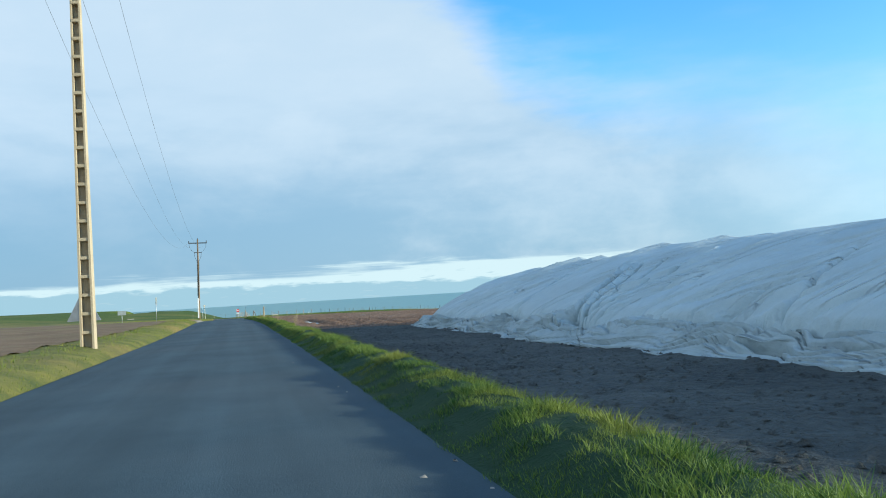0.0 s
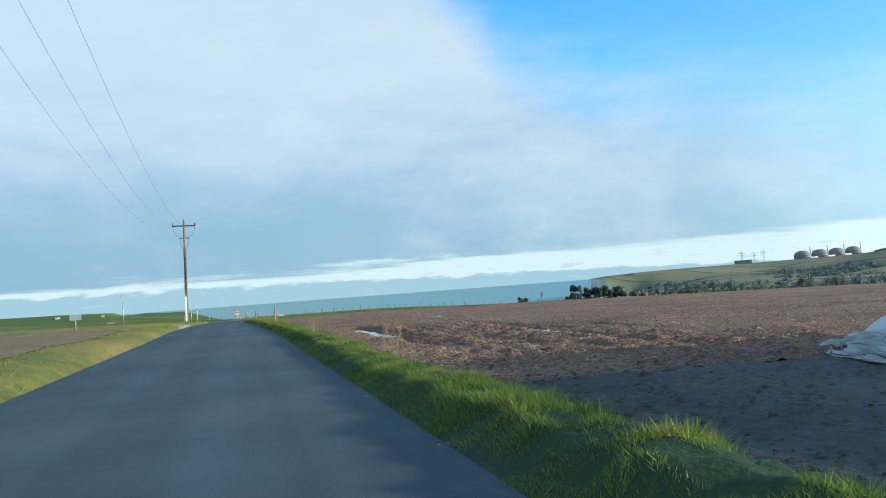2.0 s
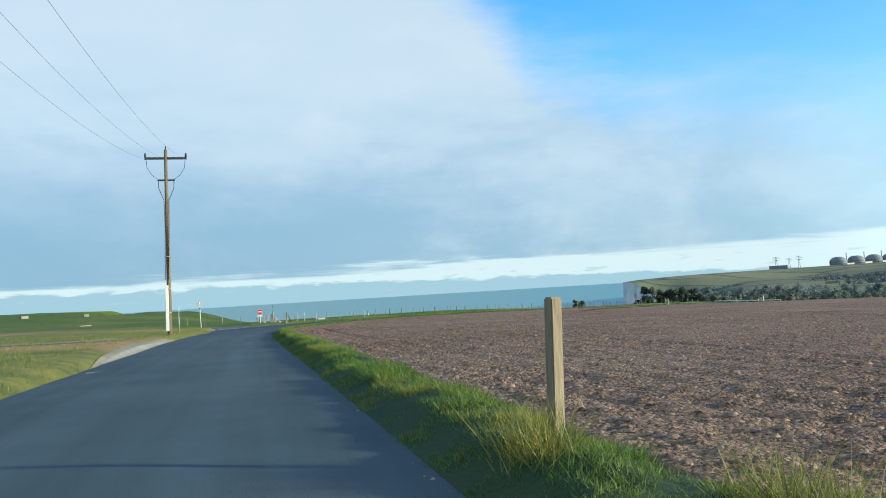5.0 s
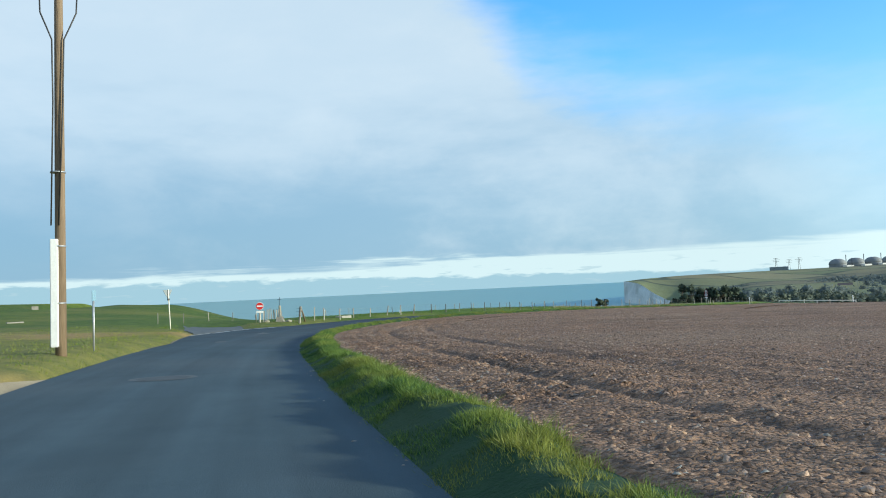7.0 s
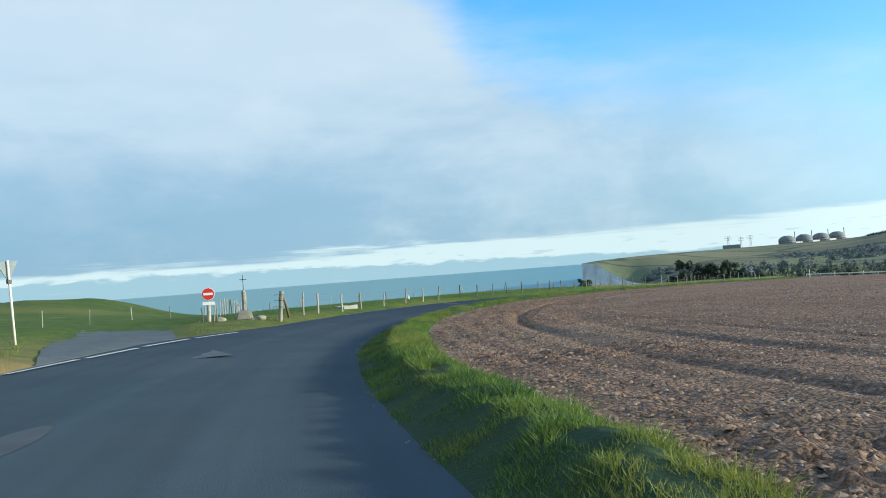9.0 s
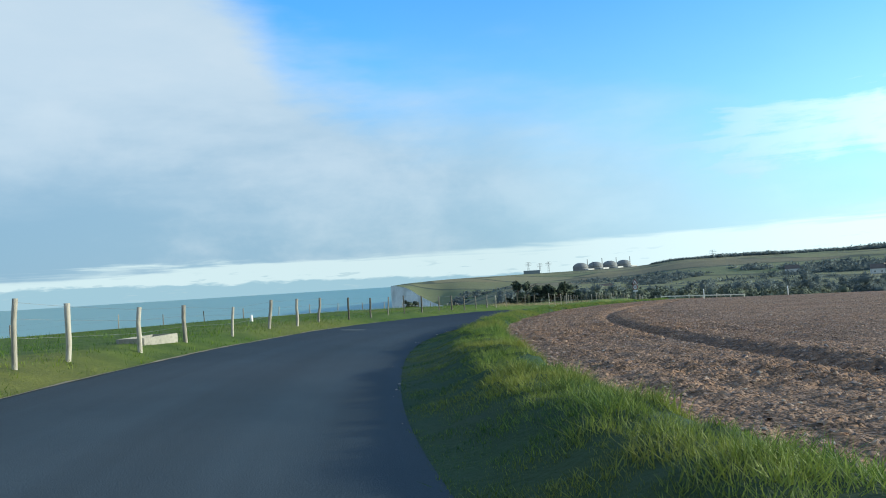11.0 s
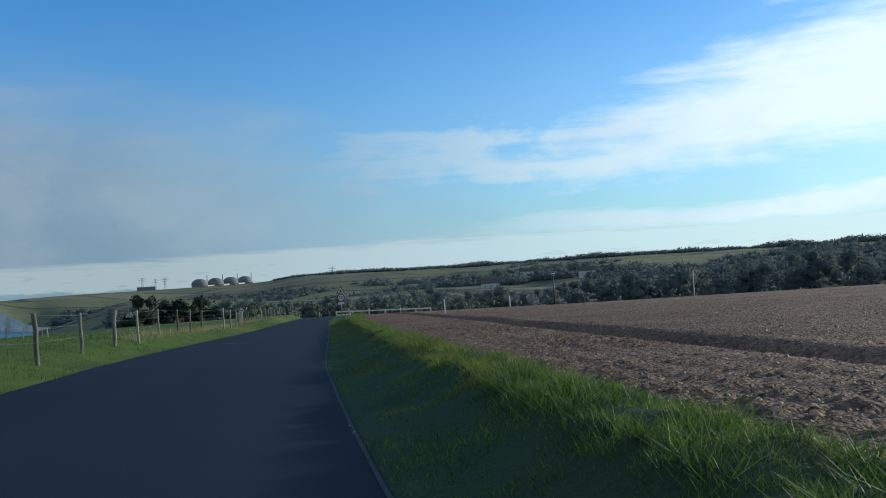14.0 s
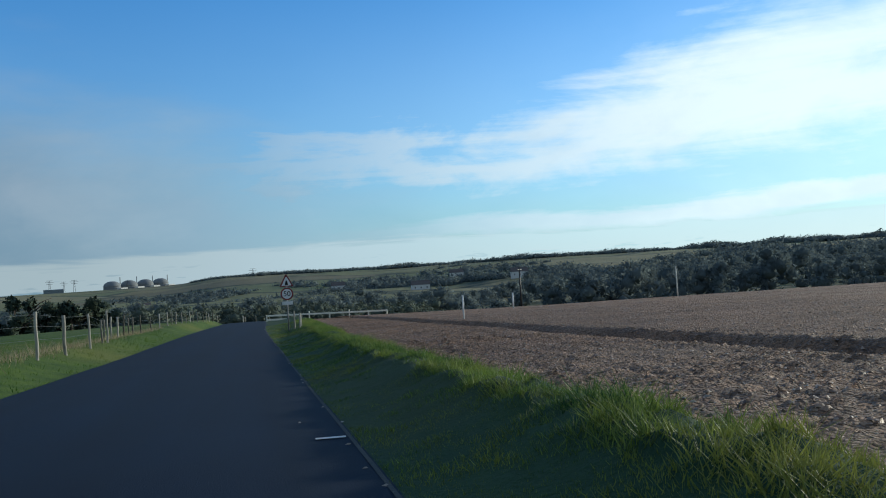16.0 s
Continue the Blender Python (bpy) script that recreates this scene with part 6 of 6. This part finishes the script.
tris = []
for k in range(260):
    b_, d = wr_.uniform(40, 60), wr_.uniform(185, 330)
    x, y = 47 + d * math.sin(radians(b_)), 221 + d * math.cos(radians(b_))
    top_el = np.interp(b_, [30, 36, 40, 46, 52, 56, 60, 64], [-1.3, -1.3, -1.45, -1.6, -1.7, -1.85, -2.1, -2.3]) + 0.6 * float(ripple(np.array([b_ / 1.5]), np.array([d / 60]), 99, 2)[0]) - wr_.uniform(0, 0.5)
    zt = -3.2 + d * math.tan(radians(top_el))
    w = wr_.uniform(1.6, 3.2)
    for q in range(3):
        off = wr_.normal(0, 0.7 * w, 3) * (1, 1, 0.3)
        tris.append(lump(np.array((x, y, zt - w * (0.7 + 0.8 * q))) + off, np.array((w, w, w * 0.9)), wr_, 60, w * 0.19))
thicket = new("thicket", spray_mesh("thicket", np.concatenate(tris), THICKET))
tagged(thicket, "dark evergreen thicket in the dip beyond the lane", "thicket", kind="stuff")


# ---- grass, clods, small things ----
def blades(name, s, l, z, h, w, mat, r, label, category="grass", droop=0.26):
    n = len(s)
    x, y, _ = at_road(s, l)
    a = r.uniform(0, 6.283, n)
    lean = r.normal(0, droop, (n, 2)) * h[:, None]
    c, sn_ = np.cos(a) * w, np.sin(a) * w
    p0 = np.stack([x - c, y - sn_, z - 0.03], 1)
    p1 = np.stack([x + c, y + sn_, z - 0.03], 1)
    p2 = np.stack([x + lean[:, 0] * 2, y + lean[:, 1] * 2, z + h], 1)
    v = np.stack([p0, p1, p2], 1).reshape(-1, 3)
    f = np.arange(3 * n).reshape(-1, 3)
    ob = new(name, mesh_np(name, v, f, mat))
    return tagged(ob, label, category, kind="stuff")


gr_ = np.random.default_rng(5)


def tufty(s, l, seed):
    return np.clip(0.5 + 1.7 * ripple(s / 0.40, l / 0.40, seed, 2) + 0.6 * ripple(s / 3.0, l / 2.0, seed + 5, 2), 0, 1.3)


n = 800000
s = 312 - 314 * gr_.uniform(0, 1, n)
a = gr_.uniform(0, 1.16, n) ** 0.9
l = right_edge(s) - 0.03 + a * (verge_end(s) - right_edge(s))
_, _, zr = at_road(s, l)
t_ = tufty(s, l, 100)
h = (0.026 + 0.062 * t_**1.4) * (0.6 - 0.2 * ease(s, 158, 180) + (0.55 + 0.45 * ease(s, 158, 180) - 0.25 * ease(s, 30, 45) * (1 - ease(s, 70, 100)) + 0.1 * ease(s, 165, 190)) * ease(a, crest(s) - 0.12, crest(s) + 0.08)) * gr_.uniform(0.5, 1.5, n)
keep = t_ > 0.22 * gr_.uniform(0, 1, n)
s, l, zr, h, t_ = s[keep], l[keep], zr[keep], h[keep], t_[keep]
blades("verge_grass", s, l, verge_level(s, l, zr), h, 0.003 + 0.005 * gr_.uniform(0, 1, len(s)) * (0.6 + 0.6 * t_), GRASS, gr_, "long green grass tufts on the bank", droop=0.42)
n = 155000
s = gr_.uniform(0, 300, n)
a = gr_.uniform(0, 1, n) ** 1.6 * 16
l = left_edge(s) - a
gx_, gy_, _ = at_road(s, l)
keep = (side_gap(gx_, gy_) > 2.6) & ~((s < 96) & (l < -6.7)) & ~((s > 100) & (s < 127) & (a < 1.1))
s, l, a = s[keep], l[keep], a[keep]
t_ = tufty(s, l, 120)
h = (0.025 + 0.09 * t_**1.8) * gr_.uniform(0.6, 1.3, len(s)) * (0.5 + 0.5 * ease(a, 0, 1.0))
blades("meadow_grass", s, l, left_height(s, l), h, 0.006 + 0.006 * gr_.uniform(0, 1, len(s)), GRASS_MEADOW, gr_, "short green grass on the meadow side")
n = 3500
s = gr_.uniform(236, 305, n)
l = np.interp(s, *FENCE_L) + gr_.normal(0, 0.28, n)
blades("fence_grass", s, l, left_height(s, l), 0.10 + 0.32 * tufty(s, l, 130) * gr_.uniform(0.3, 1, n), 0.006 + 0.004 * gr_.uniform(0, 1, n), STRAW, gr_, "tall dry bleached grass along the fence foot", "grass")


n = 1300
at_post = gr_.uniform(0, 1, n) < 0.45
s, l = np.where(at_post, 80.3, 78.0) + gr_.normal(0, 0.28, n), np.where(at_post, 2.0, 2.62) + gr_.normal(0, 0.12, n)
_, _, zr = at_road(s, l)
blades("post_grass", s, l, verge_level(s, l, zr), 0.10 + 0.32 * gr_.uniform(0, 1, n), 0.003 + 0.004 * gr_.uniform(0, 1, n), GRASS_MEADOW, gr_, "tall pale grass tuft at the foot of the post", "grass")


def rocks(name, s, l, z, size, mat, r, label, category):
    """Angular half-buried lumps of uneven shape."""
    n = len(s)
    x, y, _ = at_road(s, l)
    unit = np.array([(1, 0.7, -0.3), (-1, 0.7, -0.3), (-1, -0.7, -0.3), (1, -0.7, -0.3), (0.5, 0.05, 0.5), (-0.5, -0.05, 0.5)], float)
    v = unit[None] * r.uniform(0.7, 1.25, (n, 6, 1)) * size[:, None, None] + r.normal(0, 0.16, (n, 6, 3)) * size[:, None, None]
    t = r.uniform(0, 6.283, n)
    c, sn_ = np.cos(t)[:, None], np.sin(t)[:, None]
    vx, vy = v[:, :, 0] * c - v[:, :, 1] * sn_, v[:, :, 0] * sn_ + v[:, :, 1] * c
    v = np.stack([vx + x[:, None], vy + y[:, None], v[:, :, 2] * 0.75 + z[:, None]], -1).reshape(-1, 3)
    f = np.array([(0, 1, 5), (0, 5, 4), (2, 3, 4), (2, 4, 5), (3, 0, 4), (1, 2, 5)])
    f = (np.arange(n)[:, None, None] * 6 + f[None]).reshape(-1, 3)
    ob = new(name, mesh_np(name, v, f, mat))
    return tagged(ob, label, category, kind="stuff")


n = 9000
s = gr_.uniform(4, 39, n)
l = verge_end(s) + 0.1 + gr_.uniform(0, 1, n) ** 1.5 * 6
_, _, zr = at_road(s, l)
rocks("yard_clods", s, l, field_level(s, l, zr), 0.012 + 0.035 * gr_.uniform(0, 1, n) ** 2.2, SOIL_YARD, gr_, "small clods of earth darkened for heap shadow", "clods")
n = 165000
s = gr_.uniform(39.5, 292, n)
l = verge_end(s) + 0.1 + gr_.uniform(0, 1, n) ** 1.7 * 20
_, _, zr = at_road(s, l)
rocks("clods", s, l, field_level(s, l, zr), 0.014 + 0.032 * gr_.uniform(0, 1, n) ** 1.8, CLOD, gr_, "crumbly brown clods of earth on the field", "clods")
n = 6500
s = 300 - 255 * gr_.uniform(0, 1, n) ** 1.3
l = verge_end(s) + 0.1 + gr_.uniform(0, 1, n) ** 2.0 * 20
_, _, zr = at_road(s, l)
rocks("stones", s, l, field_level(s, l, zr) + 0.01, 0.010 + 0.022 * gr_.uniform(0, 1, n) ** 2, STONE, gr_, "pale flint stones scattered on the soil", "stones")


n = 260
s = gr_.uniform(0, 300, n)
l = right_edge(s) - 0.12 + np.abs(gr_.normal(0, 0.10, n)) * np.where(gr_.uniform(0, 1, n) < 0.8, 0.6, -2.0)
_, _, zr = at_road(s, l)
rocks("edge_grit", s, l, road_level(s, l, zr) + 0.006, 0.006 + 0.022 * gr_.uniform(0, 1, n) ** 2.5, STONE, gr_, "small pale stones at the edge of the asphalt", "stones")


PATCHES = ((124.7, -1.82, 0.68, 0.64), (145.9, -2.6, 1.1, 0.22), (195.5, -2.9, 0.46, 0.5), (238.9, -2.5, 0.22, 0.5))


def road_patch(s0, l0, ls, ll, mat, name, label, category):
    u = np.linspace(0, 2 * math.pi, 33)[:-1]
    rr = 1 + 0.18 * ripple(np.cos(u) * 1.3 + s0, np.sin(u) * 1.3, 7, 2)
    f = [(0, (k + 1) % 32 + 1, k + 1) for k in range(32)]
    s, l = [np.array([s0])], [np.array([l0])]
    for ring in range(1, 5):
        s.append(s0 + ls * rr * np.cos(u) * ring / 4)
        l.append(l0 + ll * rr * np.sin(u) * ring / 4)
        if ring > 1:
            a, b = 1 + 32 * (ring - 2), 1 + 32 * (ring - 1)
            for k in range(32):
                q = (k + 1) % 32
                f += [(a + k, a + q, b + q), (a + k, b + q, b + k)]
    s, l = np.concatenate(s), np.concatenate(l)
    x, y, zr = at_road(s, l)
    ob = new(name, mesh_np(name, np.stack([x, y, road_level(s, l, zr) + 0.005], 1), f, mat))
    return tagged(ob, label, category, "patches on the lane", "structure")


for s0, l0, ls, ll in PATCHES:
    road_patch(s0, l0, ls, ll, ASPHALT_WORN if s0 in (124.7, 195.5) else ASPHALT_MID, "road_patch", "pale worn patch in the dark asphalt", "road patch")

for s0, l0, ls, ll in ((124.7, -1.82, 0.54, 0.50), (195.5, -2.9, 0.36, 0.38)):
    ob = road_patch(s0, l0, ls, ll, ASPHALT_MID, "manhole_cover", "round dull manhole cover in a worn pale ring", "manhole cover")
    ob.location.z = 0.003

# the give-way line at the mouth of the side road
gl = [(-4.7, 155.2), (-3.7, 158.8), (-2.65, 162.4), (-1.3, 165.8), (0.4, 169.2)]
for a_, b_ in zip(gl, gl[1:]):
    d = Vector((b_[0] - a_[0], b_[1] - a_[1])).normalized()
    nrm = Vector((d.y, -d.x)) * 0.09
    q = [(a_[0] + nrm.x, a_[1] + nrm.y), (a_[0] - nrm.x, a_[1] - nrm.y), (b_[0] - nrm.x - d.x * 0.5, b_[1] - nrm.y - d.y * 0.5), (b_[0] + nrm.x - d.x * 0.5, b_[1] + nrm.y - d.y * 0.5)]
    qs, ql, qz = near_road([p[0] for p in q], [p[1] for p in q])
    zq = np.where(ql > left_edge(qs), road_level(qs, ql, qz), left_height(qs, ql) + 0.035) + 0.025
    ob = new("road_marking", mesh_np("road_marking", np.array([(p[0], p[1], z) for p, z in zip(q, zq)]), [(0, 1, 2, 3)], PAINT))
    tagged(ob, "worn white give-way line at the side road", "road marking", "give-way line", "structure")

# water lying in the wheel ruts
def puddle(s0, s1, l0, l1, width, depth):
    ps = np.arange(s0, s1, 0.15)
    u = (ps - s0) / (s1 - s0)
    wide = width * (1 + 1.1 * ripple(ps / 1.1, ps * 0, int(s0))) * np.sqrt(np.maximum(1 - (2 * u - 1) ** 4, 0.003))
    PS = np.repeat(ps[:, None], 9, 1)
    PL = (l0 + (l1 - l0) * u)[:, None] + np.linspace(-1, 1, 9)[None, :] * wide[:, None] + 0.12 * ripple(PS / 0.7, PS * 0, 34)
    px, py, pz = at_road(PS, PL)
    lev = field_height(px.ravel(), py.ravel(), PS.ravel(), PL.ravel(), pz.ravel()).reshape(px.shape) - depth - 0.25 * np.abs(2 * u - 1)[:, None] ** 14
    ob = grid("puddle", px, py, lev, PUDDLE)
    return tagged(ob, "shallow puddle reflecting the sky in a muddy rut", "puddle", "puddles in the field", "structure")


x, y, zr = at_road(np.array([245.9, 246.0, 246.0, 245.9]), np.array([0.68, 0.68, 0.98, 0.98]))
ob = new("road_marking", mesh_np("road_marking", np.stack([x, y, road_level(np.full(4, 245.9), np.array([0.68, 0.68, 0.98, 0.98]), zr) + 0.012], 1), [(0, 1, 2, 3)], PAINT))
tagged(ob, "short white dash at the edge of the lane", "road marking", "", "structure")
puddle(53.2, 63.2, 4.42, 4.5, 0.40, 0.085)
puddle(51.5, 55.5, 3.15, 3.1, 0.30, 0.03)
puddle(54.3, 57.6, 5.95, 5.9, 0.16, 0.05)
puddle(64.5, 69.0, 8.6, 7.8, 0.22, 0.02)
puddle(69.5, 75.4, 10.5, 9.6, 0.20, -0.008)
puddle(71.0, 74.5, 11.1, 10.5, 0.12, -0.008)
puddle(49.0, 52.5, 8.25, 8.4, 0.16, 0.045)
puddle(52.0, 57.0, 10.3, 10.5, 0.18, 0.035)
puddle(46.5, 49.0, 10.05, 10.15, 0.16, 0.045)


def weeds(s0, l0, stems, seed):
    """A clump of dry stems, each with a few side twigs."""
    x, y, zr = at_road(np.array(s0), np.array(l0))
    root = thing("dry_weeds", pose(float(x), float(y), float(zr) + 0.34), "clump of tall dry bleached weed stalks on the bank", "weeds", "dry weeds on the bank")
    r = random.Random(seed)
    for k in range(stems):
        a, b = r.gauss(0, 0.15), r.gauss(0, 0.09)
        h, lx, ly = r.uniform(0.26, 0.58), r.gauss(0, 0.10), r.gauss(0, 0.10)
        bm = bmesh.new()
        tube(bm, [(b, a, -0.1), (b + lx * 0.4, a + ly * 0.4, h * 0.5), (b + lx, a + ly, h)], [0.003, 0.0026, 0.0016], 5)
        for q in range(5):
            u = r.uniform(0.4, 0.95)
            p = Vector((b + lx * u, a + ly * u, h * u))
            tube(bm, [p, p + Vector((r.gauss(0, 0.05), r.gauss(0, 0.05), r.uniform(0.04, 0.10)))], [0.0016, 0.003], 4)
        part("stalk", bm, STRAW, root)
    return root


for s0, l0, stems, seed in ((56.0, 2.28, 18, 8), (42.6, 2.5, 8, 9), (44.2, 2.6, 5, 10)):
    weeds(s0, l0, stems, seed)
